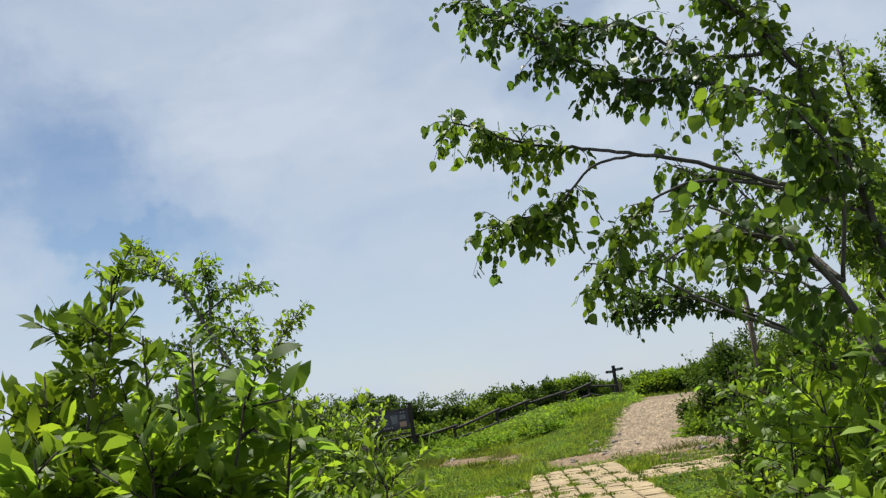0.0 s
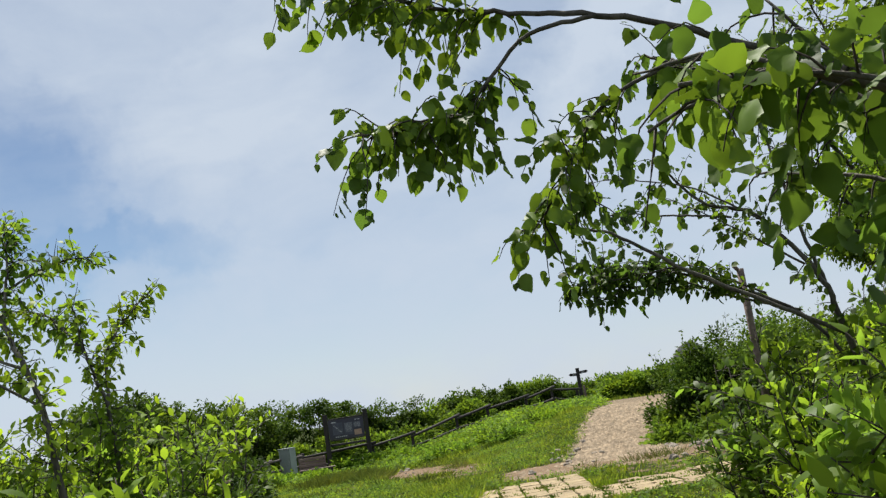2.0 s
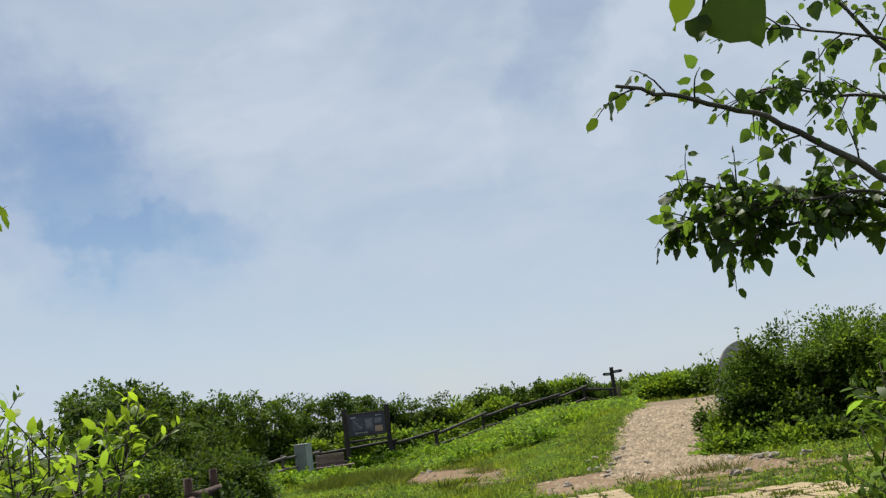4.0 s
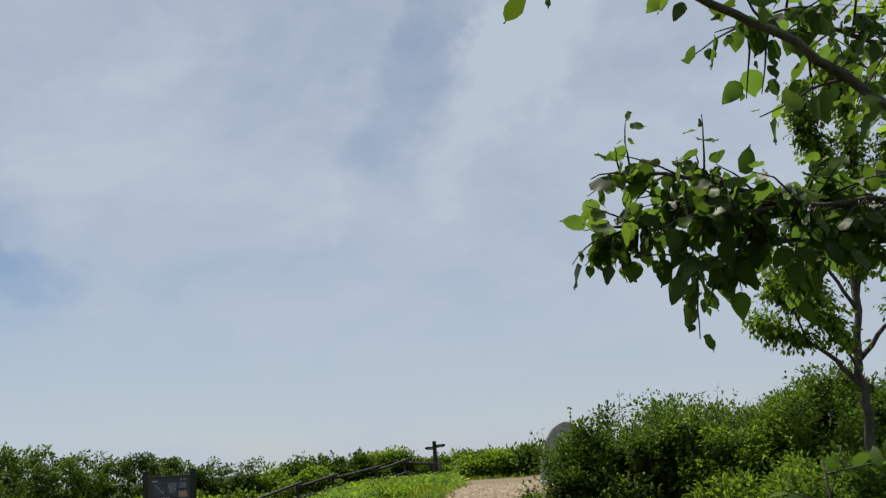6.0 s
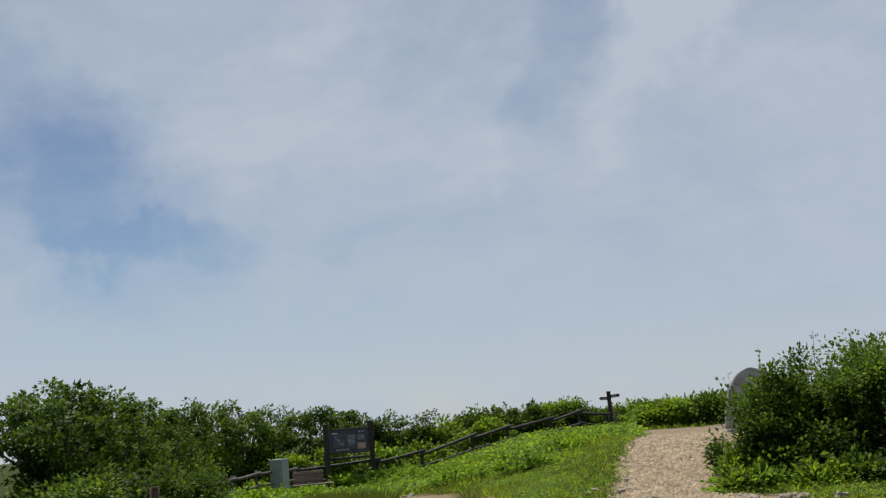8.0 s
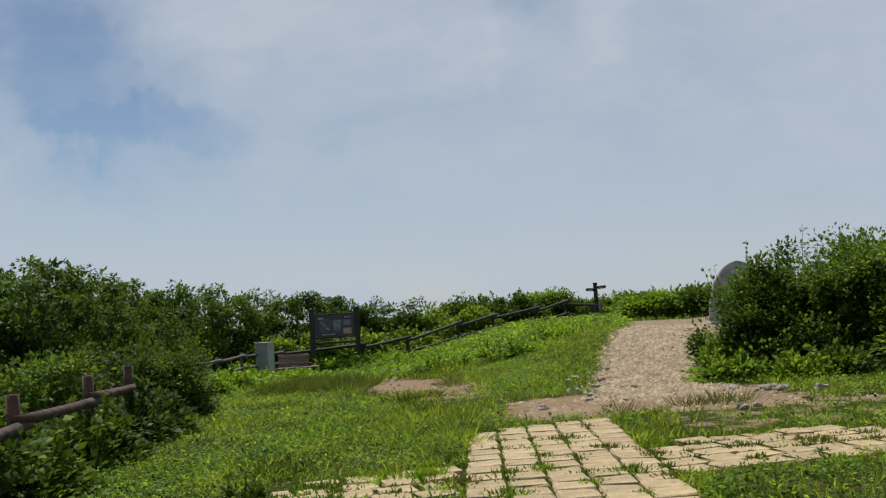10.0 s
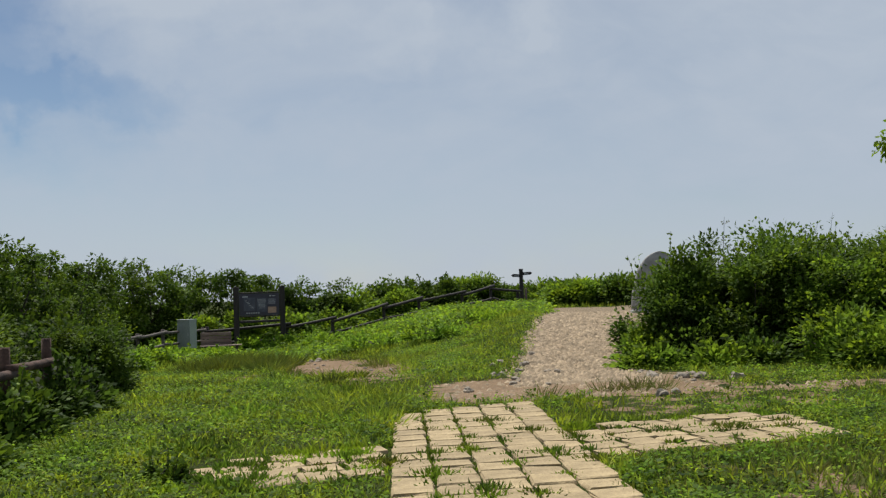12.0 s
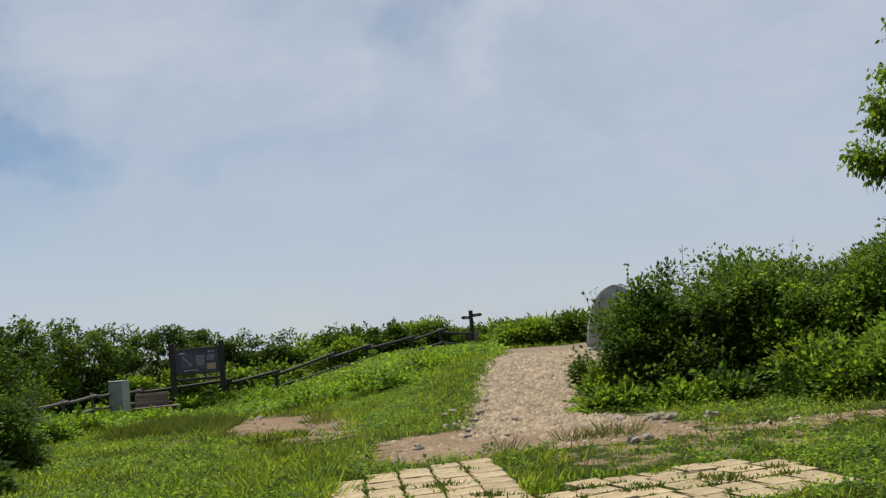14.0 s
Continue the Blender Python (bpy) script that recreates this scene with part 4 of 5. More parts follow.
# broad tree on the mound
leafy_tree("tree", (8.45, 12.9, 0.2), [
    ([(8.45, 12.9, 0.1), (8.40, 12.9, 1.4), (8.35, 12.85, 2.4), (8.50, 12.9, 3.3), (8.75, 12.9, 4.6), (8.85, 12.9, 6.0), (8.95, 12.8, 7.4)], 0.09, 0.02, 1.3, 0.5),
    ([(8.75, 12.9, 4.5), (8.5, 12.8, 5.4), (8.15, 12.9, 6.2), (8.05, 12.9, 6.9)], 0.035, 0.010, 2.2),
    ([(8.85, 12.9, 5.6), (8.7, 12.6, 6.5), (8.4, 12.5, 7.3)], 0.03, 0.010, 1.5),
    ([(8.75, 12.9, 4.6), (9.2, 12.7, 5.5), (9.6, 12.6, 6.4)], 0.03, 0.010, 1.3),
    ([(8.37, 12.88, 2.1), (7.95, 13.1, 2.7), (7.45, 13.4, 3.1), (7.15, 13.6, 3.25)], 0.045, 0.010, 1.8),
    ([(8.40, 12.88, 2.5), (8.05, 12.8, 3.2), (7.65, 12.9, 3.8), (7.45, 12.9, 4.2)], 0.045, 0.010, 2.4),
    ([(8.38, 12.85, 2.0), (8.05, 12.6, 2.7), (7.65, 12.4, 3.2)], 0.03, 0.010, 1.3, 0.55),
    ([(8.40, 12.9, 2.5), (9.05, 12.7, 3.2), (9.65, 12.5, 3.8)], 0.045, 0.010, 1.3),
    ([(8.50, 12.9, 3.3), (8.15, 13.1, 4.2), (7.85, 13.2, 4.9)], 0.035, 0.010, 2.4),
    ([(8.50, 12.9, 3.2), (8.85, 13.5, 4.0), (9.15, 13.9, 4.8)], 0.035, 0.010, 1.3),
    ([(7.75, 13.2, 2.9), (7.45, 13.0, 3.5), (7.20, 13.1, 3.7)], 0.02, 0.008, 1.8),
    ([(8.25, 12.9, 2.9), (7.85, 13.4, 3.5), (7.65, 13.6, 4.0)], 0.02, 0.008, 1.8),
], "full green tree with dark branching trunk on the mound", 0.092, 0.015, 0.38, 0.03, LEAF_LIGHT, 17, bare=0.5, ratio=(0.5, 0.7), bark=BARK_DARK, shape="lance", dense=2)


# ---- wooden and stone things ----


def log_line(name, a, b, radius, parent, material=LOG, bend=0.0):
    a, b = Vector(a), Vector(b)
    k = 5
    pts = [a.lerp(b, i / k) + Vector((0, 0, -bend * math.sin(math.pi * i / k))) for i in range(k + 1)]
    return hang(name, tubes_mesh(name, [(np.array(pts), np.full(k + 1, radius))], material, 10), parent)


def fence(label, posts, radius, tops, lower, material, rise=0.02):
    """Round posts with a top and a lower rail, one after the other uphill."""
    x0, y0, z0 = posts[0][0], posts[0][1], float(height(posts[0][0], posts[0][1]))
    root = base("log_fence", x0, y0, z0, label, "fence")
    o = Vector((x0, y0, z0))
    spots = [(Vector((x, y, top)), float(height(x, y))) for x, y, top in posts]
    for top, ground_z in spots:
        log_line("post", Vector((top.x, top.y, ground_z - 0.25)) - o, top + Vector((0, 0, 0.05)) - o, radius * 1.15, root, material)
    for (a, _), (b, _) in zip(spots, spots[1:]):
        d = (b - a).normalized() * 0.14
        side = Vector((d.y, -d.x, 0)).normalized() * radius * 1.6
        step = Vector((0, 0, rise))
        log_line("rail", a - d + side - Vector((0, 0, tops)) - o - step, b + d + side - Vector((0, 0, tops)) - o + step, radius, root, material, 0.012)
        log_line("rail", a - d + side - Vector((0, 0, lower)) - o, b + d + side - Vector((0, 0, lower)) - o, radius * 0.9, root, material, 0.02)
    return root


fence("weathered reddish log fence half overgrown by bushes", [(-3.70, 6.0, 0.80), (-4.10, 8.4, 0.86), (-4.28, 10.5, 0.89), (-4.38, 12.0, 0.92)], 0.050, 0.20, 0.64, LOG, -0.03)
fence("grey weathered log railing among the bushes", [(-7.6, 25.6, 0.42), (-7.64, 28.2, 0.38), (-7.5, 30.6, 0.40), (-7.4, 33.2, 0.34), (-7.3, 35.7, 0.26)], 0.045, 0.05, 0.42, RAIL_GREY)
fence("dark log railing climbing the slope behind the board", [(-7.2, 36.0, 0.27), (-4.3, 36.4, 0.30), (-2.65, 37.0, 0.45), (-0.71, 38.6, 0.86), (0.73, 40.1, 1.06), (2.63, 41.5, 1.24), (4.01, 42.9, 1.45), (5.4, 44.4, 1.18)], 0.058, 0.06, 0.55, WOOD_DARK, 0.07)


def bars(parent, spots, material, y, name):
    """Unreadable lines of print as thin plates: x, z, width, height."""
    for x, z, w, h in spots:
        part(name, block(w, 0.004, h, Matrix.Translation((x, y, z)), 0), material, parent)


def info_board():
    x, y = -5.2, 35.6
    z = float(height(x, y))
    root = base("information_board", x, y, z, "dark timber information board with a violet printed panel", "sign", turn=6)
    up = 1.71 - z
    for dx in (-0.83, 0.83):
        part("post", block(0.19, 0.19, up + 0.3, Matrix.Translation((dx, 0, up / 2 - 0.15)), 0.015), WOOD_DARK, root)
        part("post_cap", block(0.215, 0.215, 0.03, Matrix.Translation((dx, 0, up + 0.012)), 0.008), WOOD_DARK, root)
    mid = 1.08 - z
    panel = part("panel", block(1.45, 0.05, 0.80, Matrix.Translation((0, -0.02, mid)), 0.006), PANEL, root, "violet-black printed map panel")
    for s in (-1, 1):
        part("panel_rail", block(1.45, 0.07, 0.05, Matrix.Translation((0, -0.02, mid + s * 0.43)), 0.008), WOOD_DARK, root)
    part("cross_rail", block(1.45, 0.08, 0.09, Matrix.Translation((0, 0.02, mid - 0.62)), 0.01), WOOD_DARK, root)
    front = -0.0485
    bars(panel, [(-0.5, mid + 0.29, 0.2, 0.035), (0.40, mid + 0.30, 0.05, 0.05), (0.52, mid + 0.30, 0.12, 0.025)], PRINT, front, "print")
    bars(panel, [(-0.35, mid + 0.02, 0.42, 0.48), (0.09, mid - 0.02, 0.36, 0.5), (0.45, mid + 0.1, 0.30, 0.22)], PRINT_DIM, front, "printed_field")
    bars(panel, [(0.46, mid - 0.21, 0.30, 0.22)], PRINT_WARM, front, "printed_photo")
    bars(panel, [(-0.45 + 0.085 * k, mid - 0.31, 0.045, 0.045) for k in range(6)], PRINT, front, "pictogram")
    r = random.Random(4)
    bars(panel, [(-0.48 + 0.05 * k, mid + 0.16 - 0.055 * k + r.uniform(-0.03, 0.03), 0.08, 0.016) for k in range(6)], PRINT, front - 0.003, "map_line")
    bars(panel, [(0.09, mid + 0.18 - 0.045 * k, r.uniform(0.2, 0.32), 0.012) for k in range(8)], PRINT, front - 0.003, "text_line")
    bars(panel, [(0.45, mid + 0.18 - 0.04 * k, r.uniform(0.16, 0.26), 0.010) for k in range(5)], PRINT, front - 0.003, "text_line")


def control_box():
    x, y = -7.1, 32.2
    z = float(height(x, y))
    root = base("control_box", x, y, z, "grey painted steel control box on a short pole", "box", turn=-27)
    low, high = -0.26 - z, 0.68 - z
    part("body", block(0.52, 0.36, high - low, Matrix.Translation((0, 0, (low + high) / 2)), 0.01), BOX_PAINT, root)
    part("door", block(0.46, 0.014, high - low - 0.06, Matrix.Translation((0, -0.175, (low + high) / 2)), 0.004), BOX_PAINT, root, "grey steel door with a dark seam")
    part("seam", block(0.006, 0.006, high - low - 0.06, Matrix.Translation((0.236, -0.178, (low + high) / 2)), 0), WOOD_DARK, root)
    part("roof", block(0.54, 0.40, 0.025, Matrix.Translation((0, -0.01, high + 0.012)), 0.006), BOX_PAINT, root)
    part("latch", block(0.02, 0.02, 0.09, Matrix.Translation((0.19, -0.188, (low + high) / 2)), 0.004), STEEL, root)
    part("pole", block(0.12, 0.12, low + 0.25, Matrix.Translation((0, 0, low / 2 - 0.125)), 0.01), WOOD_DARK, root)


def bench():
    x, y = -6.35, 33.7
    z = float(height(x, y))
    root = base("bench", x, y, z, "weathered plank bench with a slatted back", "bench", turn=8)
    for k in range(4):
        part("back_slat", block(1.05, 0.03, 0.105, Matrix.Translation((-0.1, 0.16 + 0.012 * k, 0.38 + 0.12 * k)), 0.006), PLANK, root)
    for k in range(3):
        part("seat_slat", block(1.4, 0.12, 0.04, Matrix.Translation((0.08, 0.04 - 0.14 * k, 0.34)), 0.006), PLANK, root)
    for dx in (-0.5, 0.62):
        part("leg", block(0.10, 0.42, 0.38, Matrix.Translation((dx, -0.08, 0.13)), 0.008), WOOD_DARK, root)
    for dx in (-0.52, 0.36):
        part("back_post", block(0.08, 0.06, 0.85, Matrix.Translation((dx, 0.235, 0.38)), 0.008), WOOD_DARK, root)


def signpost():
    x, y = 5.62, 44.65
    z = float(height(x, y))
    root = base("signpost", x, y, z, "dark wooden trail signpost with two direction arms", "signpost")
    up = 2.17 - z
    part("post", block(0.17, 0.17, up + 0.3, Matrix.Translation((0, 0, up / 2 - 0.15)), 0.02), WOOD_DARK, root)
    part("post_cap", block(0.19, 0.19, 0.04, Matrix.Translation((0, 0, up + 0.015)), 0.012), WOOD_DARK, root)
    for s, h, n in ((-1, 1.88 - z, 0.40), (1, 1.96 - z, 0.44)):
        bm = bmesh.new()
        a, b, w = s * 0.02, s * n, 0.07
        outline = [(a, -w), (b, -w), (b + s * 0.07, 0), (b, w), (a, w)]
        front = [bm.verts.new((px, -0.095, pz)) for px, pz in outline]
        back = [bm.verts.new((px, -0.06, pz)) for px, pz in outline]
        bm.faces.new(front)
        bm.faces.new(back[::-1])
        for i in range(5):
            bm.faces.new((front[i], back[i], back[(i + 1) % 5], front[(i + 1) % 5]))
        bmesh.ops.recalc_face_normals(bm, faces=bm.faces)
        bmesh.ops.transform(bm, matrix=pose(0, 0, h, 0, -s * 4, 0), verts=bm.verts)
        arm = part("arm", bm, WOOD_DARK, root, "pointed direction arm with pale lettering")
        for k in range(2):
            part("text_line", block(0.2, 0.004, 0.016, Matrix.Translation((s * 0.22, -0.098, h + 0.02 - 0.04 * k)), 0), PRINT, arm)
    part("brace_post", block(0.1, 0.1, 0.85, Matrix.Translation((0.2, 0.05, 0.3)), 0.01), PLANK, root)


def stele():
    x, y = 6.84, 25.15
    z = float(height(x, y))
    root = base("summit_stone", x, y, z, "tall rounded grey granite summit stone on a low plinth", "monument", turn=-8)
    bm = bmesh.new()
    up = 2.19 - z
    rows = []
    for k in range(19):
        s = math.sin(k / 18 * math.pi / 2)
        half = 0.80 * (1 - 0.16 * s) * math.sqrt(max(0.0, 1 - s ** 2.9))
        half = max(half, 0.05)
        h = 0.1 + (up - 0.1) * s
        depth = 0.17 * (1 - 0.25 * s) * (0.4 + 0.6 * half / 0.80)
        ring = []
        for i in range(16):
            w = i / 16 * 2 * math.pi
            c, sn = math.cos(w), math.sin(w)
            e = 0.45
            px = half * math.copysign(abs(c) ** e, c)
            py = depth * math.copysign(abs(sn) ** e, sn)
            n = 0.018 * noise.noise((px * 3, py * 3, h * 3))
            ring.append(bm.verts.new((px + n, py + n, h)))
        rows.append(ring)
    for a, b in zip(rows, rows[1:]):
        for i in range(16):
            bm.faces.new((a[i], a[(i + 1) % 16], b[(i + 1) % 16], b[i]))
    bm.faces.new(rows[0][::-1])
    bm.faces.new(rows[-1])
    for f in bm.faces:
        f.smooth = True
    part("slab", bm, STONE, root)
    part("plinth", block(1.6, 0.6, 0.3, Matrix.Translation((0, 0, -0.06)), 0.03), STONE, root)



def stake():
    root = base("stake", 1.62, 1.12, float(height(1.62, 1.12)), "pale weathered wooden stake behind the shrubs", "stake", turn=20)
    log_line("shaft", (0, 0, -0.2), (-0.01, 0, 1.97), 0.022, root, PLANK)
    log_line("stub", (0.0, 0, 1.94), (-0.05, 0.0, 1.99), 0.012, root, PLANK)


stake()
info_board()
control_box()
bench()
signpost()
stele()


def rock(x, y, size, seed, label="pale weathered rock lying in the grass", squash=0.6, name="rock", group="loose rocks"):
    bm = bmesh.new()
    bmesh.ops.create_icosphere(bm, subdivisions=2, radius=1)
    off = Vector((seed * 3.1, seed * 1.7, seed))
    for v in bm.verts:
        n = v.co.normalized()
        k = 0.78 + 0.55 * noise.noise(n * 1.1 + off) + 0.16 * noise.noise(n * 3 + off)
        v.co = Vector((n.x * k * size, n.y * k * size * 0.8, n.z * k * size * squash))
    me = bpy.data.meshes.new(name)
    bm.to_mesh(me)
    bm.free()
    me.materials.append(ROCK)
    ob = new(name, me)
    ob.matrix_world = pose(x, y, float(height(x, y)) + size * squash * 0.3, 0, 0, seed * 40)
    return tagged(ob, label, "rock", group)


for k, (x, y, s) in enumerate([(4.6, 13.3, 0.16), (2.42, 15.4, 0.10), (2.28, 15.5, 0.08), (3.95, 13.7, 0.13), (3.6, 13.9, 0.14), (4.2, 13.6, 0.15), (0.85, 13.2, 0.11), (1.7, 17.2, 0.12), (1.55, 16.9, 0.1), (2.05, 16.6, 0.12), (1.4, 15.2, 0.11), (1.55, 15.4, 0.09), (2.0, 13.6, 0.07), (3.1, 11.7, 0.12), (3.35, 11.9, 0.1), (2.0, 11.8, 0.09), (-2.4, 25.2, 0.1), (-2.25, 25.6, 0.12), (2.05, 9.35, 0.05), (-1.25, 26.0, 0.08)]):
    rock(x, y, s, k + 1)


for k in range(16):
    rk = random.Random(900 + k)
    y = rk.uniform(18.5, 26.0)
    rock(-1.65 - 0.17 * (y - 22.0) + rk.uniform(-0.8, 0.8), y, rk.uniform(0.03, 0.07), 40 + k, "small dark stone lying on the bare soil")
for k in range(26):
    rk = random.Random(940 + k)
    y = rk.uniform(13.2, 15.2) if k % 2 else rk.uniform(15.5, 23)
    x = float(path_right(y)) + rk.uniform(-0.1, 0.9) if k % 3 else float(path_left(y)) + rk.uniform(-0.3, 0.15)
    rock(x, y, rk.uniform(0.04, 0.10), 70 + k, "pale stone at the gravel path's edge")


def scattered_stones():
    """Loose gravel on the path."""
    r = np.random.default_rng(31)
    n = 90000
    y = 12 + 16 * r.random(n) ** 1.3
    x = r.uniform(0.2, 8, n)
    amount = np.maximum(gravel_amount(x, y), 0.05 * soil_amount(x, y) * (y < 16))
    keep = r.random(n) < amount * 0.9
    x, y = x[keep], y[keep]
    n = len(x)
    z = height(x, y)
    size = 0.014 + 0.06 * r.random(n) ** 3.2
    t = np.array([(1, 0, 0.1), (0.3, 0.9, 0), (-0.8, 0.6, 0.1), (-0.9, -0.5, 0), (0.2, -1, 0.1), (0.15, 0.05, 0.7), (-0.2, 0.1, 0.6)])
    f = np.array([(0, 1, 5), (1, 2, 6), (1, 6, 5), (2, 3, 6), (3, 4, 6), (4, 5, 6), (4, 0, 5)])
    w = r.uniform(0, 6.28, n)
    c, s = np.cos(w)[:, None], np.sin(w)[:, None]
    tt = t[None] * r.uniform(0.6, 1.3, (n, 7, 1))
    vx = tt[..., 0] * c - tt[..., 1] * s
    vy = tt[..., 0] * s + tt[..., 1] * c
    v = np.stack([x[:, None] + vx * size[:, None], y[:, None] + vy * size[:, None], z[:, None] + tt[..., 2] * size[:, None] - 0.004], -1)
    me = flat_mesh("gravel", v.reshape(-1, 3), (f[None] + (np.arange(n) * 7)[:, None, None]).reshape(-1, 3), GRAVEL)
    tagged(hang("gravel", me), "loose pale gravel stones strewn over the path", "gravel", kind="stuff")


scattered_stones()


# ---- grass and herbs ----


def turf(name, count, region, tall, wide, material, label, seed, shape="blade", keep_off=0.7, patchy=0.0, flat=False):
    r = np.random.default_rng(seed)
    x0, x1, y0, y1 = region
    u = r.random(count)
    y = y0 + (y1 - y0) * u ** 1.5
    x = r.uniform(x0, x1, count)
    bare = np.maximum(soil_amount(x, y), gravel_amount(x, y))
    ok = (r.random(count) > bare / keep_off) & ~in_pavement(x, y, -0.02)
    if patchy:
        ok &= np.sin(x * 1.9 + 0.7 * np.sin(y * 1.3)) * np.cos(y * 0.9 + 0.5 * x) + r.normal(size=count) * 0.4 > patchy
    x, y = x[ok], y[ok]
    n = len(x)
    at = np.stack([x, y, height(x, y) - 0.005 + (r.random(n) * 0.05 if flat else 0)], -1)
    lean = r.normal(size=(n, 3)) * (0.5, 0.5, 0)
    along = lean + ((0, 0, 0.25) if flat else (0, 0, 1))
    facing = (r.normal(size=(n, 3)) * 0.3 + (0, 0, 1)) if flat else r.normal(size=(n, 3)) * (1, 1, 0.1)
    k = (1 + 0.35 * np.sin(x * 2.3 + y * 1.1) * np.sin(y * 1.7 - x)) * r.uniform(0.5, 1.3, n) * (1 + (y - y0) * 0.012)
    me = leaves(name, at, along, facing, tall * k, wide * k, material, shape)
    tagged(hang(name, me), label, "grass", kind="stuff")


turf("grass", 150000, (-6, 9, 3.5, 34), 0.085, 0.013, LEAF_GRASS, "short green grass of the clearing", 61)
turf("grass_by_trail", 26000, (-4, 4, -9, 4), 0.10, 0.015, LEAF_GRASS, "grass beside the trodden path", 71)
turf("clover", 60000, (-6, 9, 3.5, 34), 0.036, 0.024, LEAF_HERB, "low clover and herbs among the grass", 62, "plain", flat=True)
turf("dry_grass", 26000, (1.7, 6, 4.5, 7.9), 0.08, 0.010, LEAF_DRY, "sparse dry grass beside the flags", 68, patchy=-0.2)
turf("dry_grass_far", 9000, (-1, 7, 14, 22), 0.10, 0.012, LEAF_DRY, "dry grass about the bare soil", 69, patchy=0.2)
turf("grass_far", 40000, (-9, 8, 26, 46), 0.16, 0.022, LEAF_GRASS, "grass below the railing", 63)
turf("herbs", 34000, (-8, 5.4, 30, 43), 0.14, 0.09, LEAF_HERB, "lush leafy herbs below the railing", 64, "plain", keep_off=0.3, flat=True)



def ground_cover(clumps, per, region, leaf, tall, material, label, seed, name, shape="plain", slim=0.75):
    """Low leafy weeds in little domes."""
    r = np.random.default_rng(seed)
    x0, x1, y0, y1 = region
    cy = y0 + (y1 - y0) * r.random(clumps) ** 1.4
    cx = r.uniform(x0, x1, clumps)
    ok = (r.random(clumps) > np.maximum(soil_amount(cx, cy), gravel_amount(cx, cy)) * 1.5) & ~in_pavement(cx, cy, 0.03)
    ok &= (r.random(clumps) < 0.35) | (cx < 1.8) | (cy > 7.7) | (cy > 6.9 + 0.2 * cx)
    ok &= np.sin(cx * 1.7 + 1.3 * np.sin(cy * 0.8)) + np.cos(cy * 1.1 - cx * 0.6) + r.normal(size=clumps) * 0.8 > -0.3
    cx, cy = np.repeat(cx[ok], per), np.repeat(cy[ok], per)
    n = len(cx)
    wide = np.repeat(r.uniform(0.5, 1.4, n // per), per)
    a, q = r.uniform(0, 6.283, n), r.random(n) ** 0.6
    x, y = cx + np.cos(a) * q * tall * 1.5 * wide, cy + np.sin(a) * q * tall * 1.5 * wide
    z = height(x, y) + tall * wide * (1 - q * q) * r.uniform(0.3, 1.0, n)
    along = np.stack([np.cos(a), np.sin(a), 0.5 - q * 0.6], -1) + r.normal(size=(n, 3)) * 0.3
    size = leaf * r.uniform(0.6, 1.3, n)
    me = leaves(name, np.stack([x, y, z], -1), along, r.normal(size=(n, 3)) * 0.3 + (0, 0, 1), size, size * slim, material, shape)
    tagged(hang(name, me), label, "weeds", kind="stuff")


ground_cover(15000, 20, (-5.5, 9, 4.5, 30), 0.046, 0.12, LEAF_HERB, "low green weeds in patches over the clearing", 65, "weeds", "plain", 0.55)
ground_cover(7000, 16, (-5.5, 9, 4.5, 30), 0.046, 0.10, LEAF_GRASS, "yellow-green weeds in patches over the clearing", 66, "yellow_weeds", "plain", 0.45)
ground_cover(5500, 16, (-5.5, 9, 4.5, 30), 0.050, 0.12, LEAF_DARK, "dark green weeds in patches over the clearing", 70, "dark_weeds")
ground_cover(2600, 14, (-8, 6, 27, 43), 0.12, 0.26, LEAF_HERB, "lush green weeds below the railing", 67, "tall_weeds")


def tuft(x, y, blades, tall, material, seed, label="tuft of long grass", wide=0.010, spread=0.09, name="grass_tuft", group="grass tufts", shape="blade"):
    r = np.random.default_rng(seed)
    foot = r.normal(size=(blades, 3)) * (spread, spread, 0)
    foot[:, 2] = height(x + foot[:, 0], y + foot[:, 1]) - float(height(x, y)) - 0.01
    lean = foot * (4, 4, 0) + r.normal(size=(blades, 3)) * (0.38, 0.38, 0) + (0, 0, 0.8)
    me = leaves(name, foot, lean, r.normal(size=(blades, 3)) * (1, 1, 0.1), tall * r.uniform(0.5, 1.2, blades), np.full(blades, wide), material, shape)
    ob = new(name, me)
    ob.matrix_world = pose(x, y, float(height(x, y)))
    return tagged(ob, label, "grass", group, "stuff")


r_ = random.Random(18)
for k in range(60):
    x, y = r_.uniform(-4.0, -0.3), r_.uniform(8.6, 19.0)
    tuft(x, y, r_.choice([50, 80, 120]), r_.choice([0.12, 0.16, 0.22]), r_.choice([LEAF_GRASS, LEAF_HERB, LEAF_OLIVE, LEAF_BUSH]), 800 + k, "low clump of leafy grass in the clearing", r_.choice([0.012, 0.03]), r_.uniform(0.1, 0.24), shape=r_.choice(["blade", "lance"]))
for k in range(26):
    y = r_.uniform(17.0, 26.5)
    tuft(-1.65 - 0.17 * (y - 22.0) + r_.choice([-1, 1]) * r_.uniform(0.7, 1.5), y, 60, r_.choice([0.12, 0.18, 0.26]), r_.choice([LEAF_OLIVE, LEAF_GRASS]), 870 + k, "tuft of olive grass at the bare soil's edge", 0.014, 0.13)
r_ = random.Random(8)
for k in range(70):
    tuft(r_.uniform(-4.7, -2.85), r_.uniform(20.5, 26.0), 90, 0.40, LEAF_OLIVE, 200 + k, "tuft of long dry-tipped grass in the clearing", 0.018, 0.16)
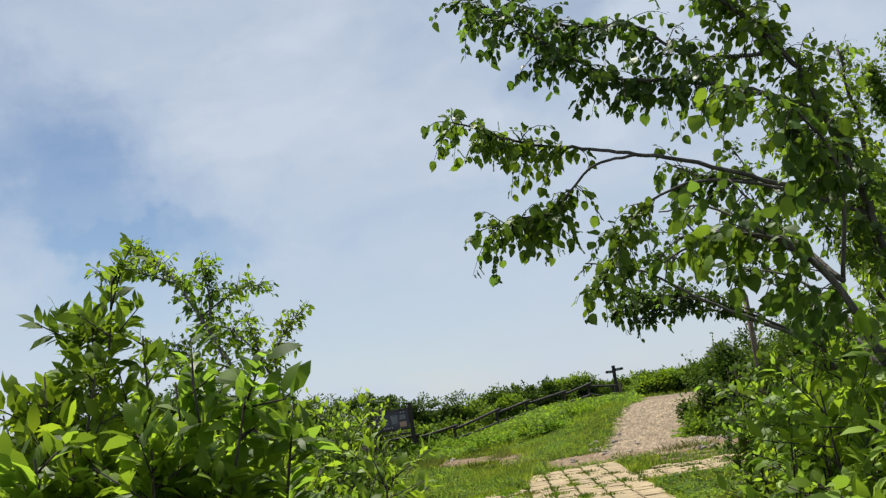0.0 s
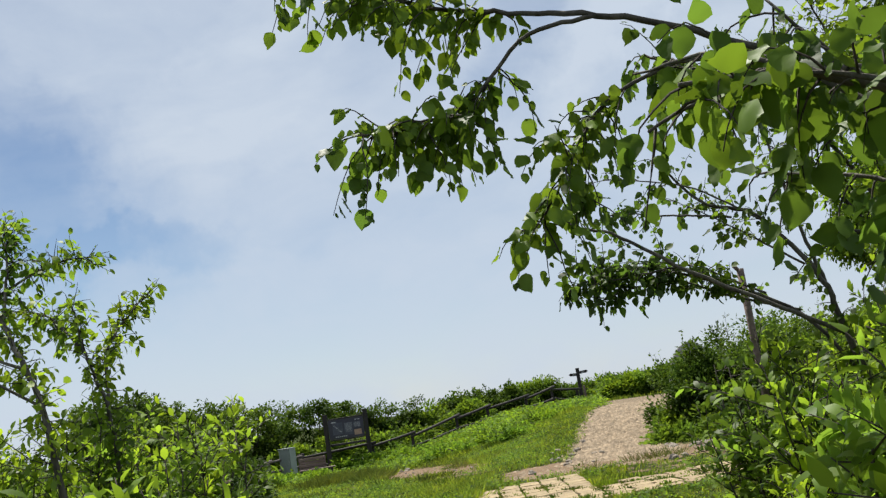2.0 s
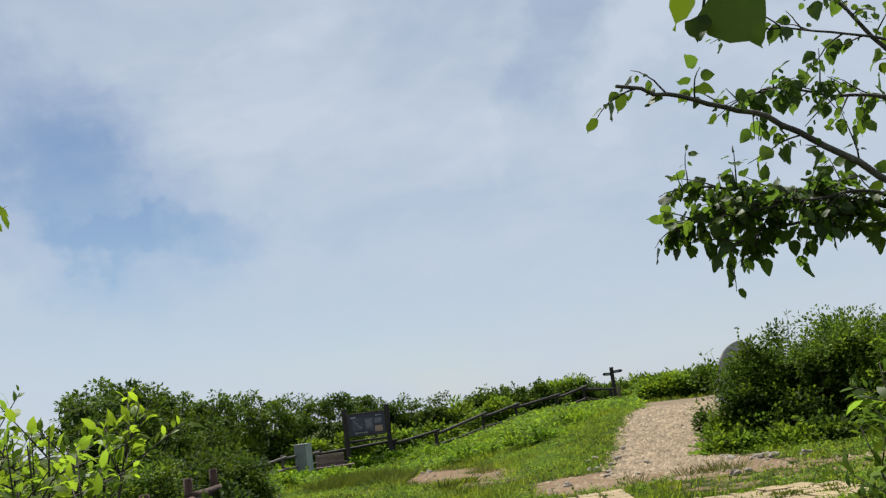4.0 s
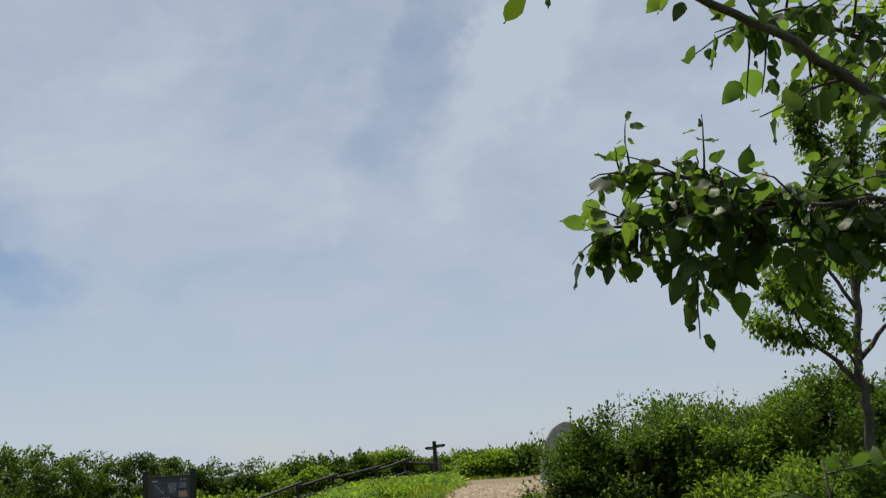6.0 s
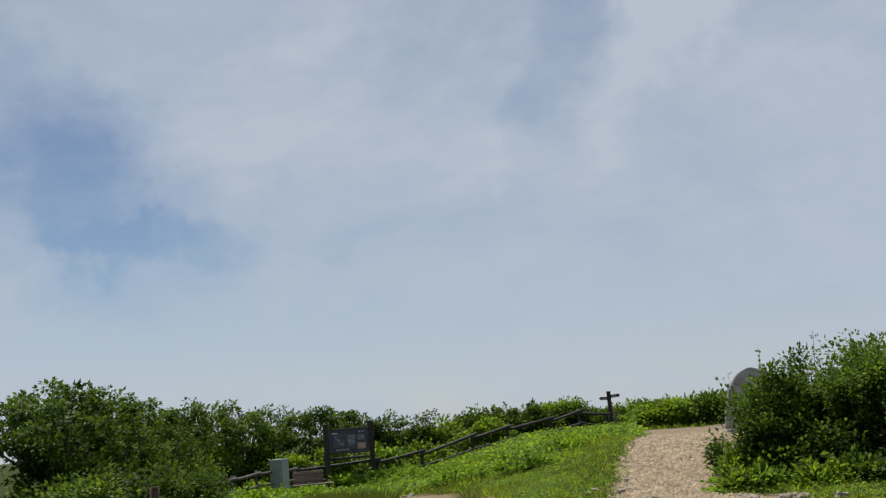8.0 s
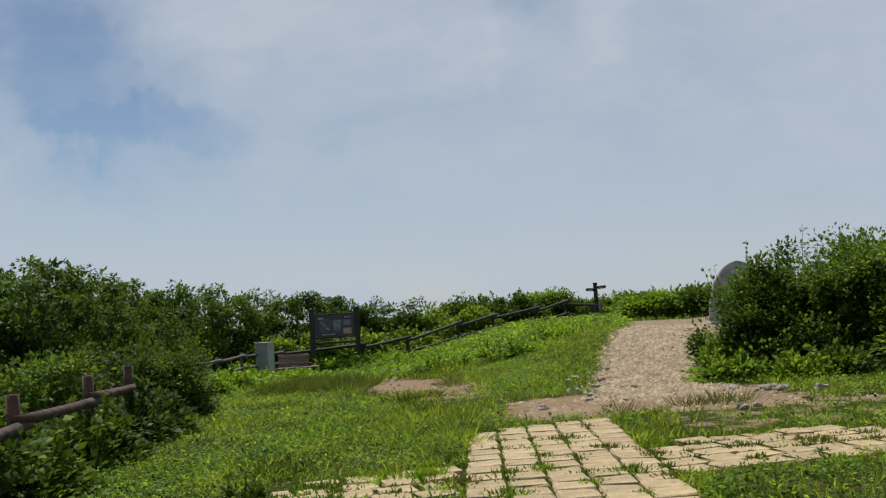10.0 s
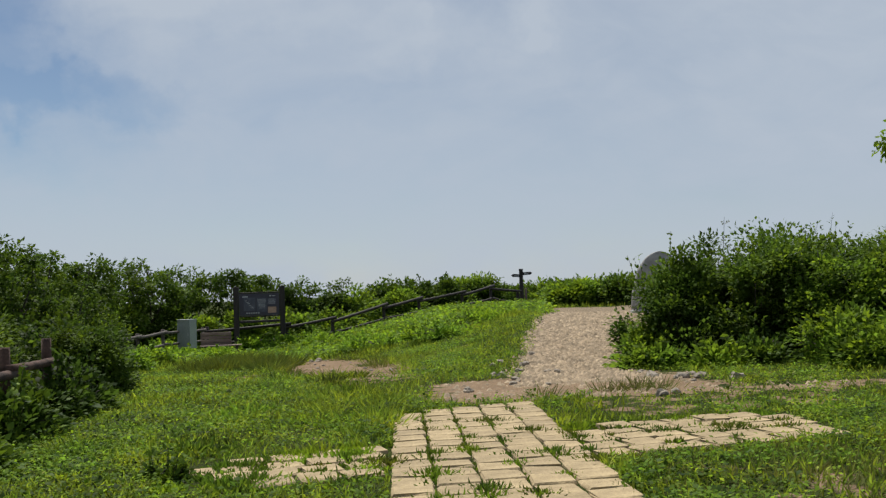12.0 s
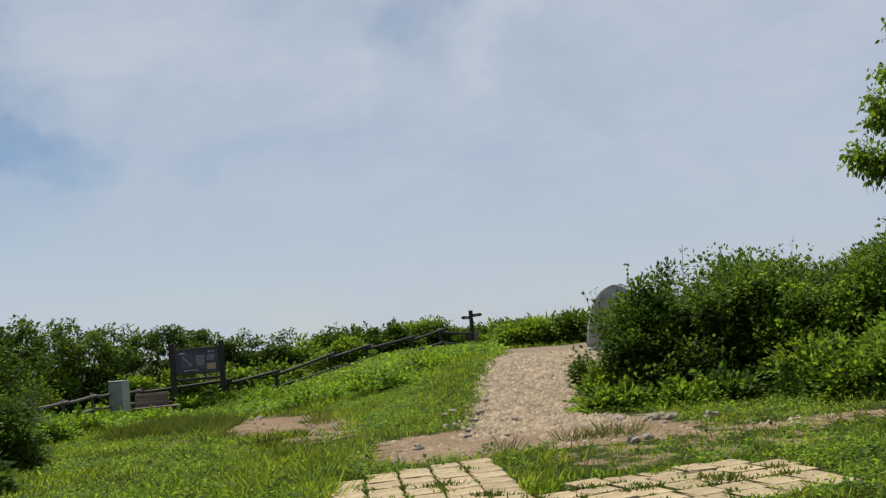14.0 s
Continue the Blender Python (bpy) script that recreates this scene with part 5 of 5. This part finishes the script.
for k in range(22):
    tuft(r_.uniform(-1.2, -0.1), r_.uniform(9.4, 13.0), 60, 0.24, LEAF_GRASS, 300 + k, "tuft of long green grass beside the flags", 0.011, 0.11)
for k, (x, y) in enumerate([(-0.6, 20.5), (-0.4, 21.4), (-1.7, 25.8), (-1.3, 26.2), (-0.5, 19.6), (2.9, 12.4), (3.1, 12.7), (2.6, 12.5), (3.3, 12.5), (1.75, 12.2)]):
    tuft(x, y, 70, 0.22, LEAF_DRY, 340 + k, "tuft of dry-tipped grass on bare soil", 0.011, 0.12)
for k, (x, y) in enumerate([(0.16, 10.6), (0.17, 9.5), (0.18, 8.1), (0.17, 7.2), (0.5, 10.1), (0.52, 8.9), (0.5, 8.2), (0.83, 9.9), (0.84, 8.6), (0.82, 7.5), (1.15, 9.2), (1.16, 7.9), (1.14, 7.0), (1.48, 8.9), (1.5, 8.6), (1.62, 9.3), (1.9, 9.2), (2.3, 8.9), (2.7, 9.5), (3.0, 8.8), (3.3, 9.2), (3.6, 9.6), (1.47, 7.6), (0.5, 6.6), (0.84, 6.4), (-0.2, 8.8), (-0.5, 8.2), (-0.9, 8.4), (-0.75, 7.8), (-1.2, 7.7), (-1.5, 8.0), (-0.2, 7.8)]):
    tuft(x, y, 110 + 40 * (k % 4), 0.058 + 0.010 * (k % 4), (LEAF_LIGHT, LEAF_OLIVE, LEAF_BUSH)[k % 3], 380 + k, "weeds growing in a joint of the flags", 0.017, 0.04 + 0.012 * (k % 4), group="weeds in the joints", shape="lance")

for k in range(110):
    i, j = r_.randrange(0, 6), r_.uniform(6.0, 11.0)
    if k % 2:
        x, y = -0.165 + COLUMN * i + r_.uniform(-0.03, 0.03), j
    else:
        x = r_.uniform(1.6, 3.8)
        y = 8.46 + 0.25 * (x - 1.5) + COURSE * r_.choice([-2.5, -1.5, -0.5, 0.5, 1.5, 2.5]) + r_.uniform(-0.03, 0.03)
    tuft(x, y, r_.choice([24, 40, 60]), r_.choice([0.045, 0.06, 0.08]), r_.choice([LEAF_BUSH, LEAF_LIGHT, LEAF_OLIVE]), 500 + k, "small dark weed in a joint of the flags", 0.022, r_.choice([0.03, 0.05, 0.07]), name="weed", group="weeds in the joints", shape="lance")

for k in range(46):
    x = r_.uniform(-1.85, -0.2)
    y = 7.97 + 0.30 * (x + 0.2) + COURSE * r_.choice([-2, -1, 0, 1, 2]) + r_.uniform(-0.04, 0.04)
    tuft(x, y, r_.choice([40, 60, 90]), r_.choice([0.06, 0.08, 0.1]), r_.choice([LEAF_BUSH, LEAF_LIGHT, LEAF_HERB]), 700 + k, "leafy weeds growing over the flags' joints", 0.022, r_.choice([0.05, 0.07, 0.09]), name="weed", group="weeds in the joints", shape="lance")

# ---- the flags, one by one ----
r_ = random.Random(3)
for i, top in enumerate((10.80, 11.10, 11.22, 11.34, 11.45)):
    for j in range(24):
        flag(-0.165 + COLUMN * (i + 0.5), top - COURSE * (j + 0.5), r_.uniform(0, 4), r_)
for i in range(7):
    for j in range(5):
        if not (i < 1 and j == 4) and not (i == 6 and j == 4):
            x = 1.51 + COLUMN * (i + 0.5) + r_.uniform(-0.01, 0.01)
            flag(x, 8.46 + 0.25 * (x - 1.5) + COURSE * (j - 2), 14, r_)
for i in range(5):
    for j in range(4):
        if not (i == 4 and j != 2) and not (i == 3 and j == 0):
            x = -0.20 - COLUMN * (i + 0.5)
            flag(x, 7.97 + 0.30 * (x + 0.2) + COURSE * (j - 1.5), 16, r_)
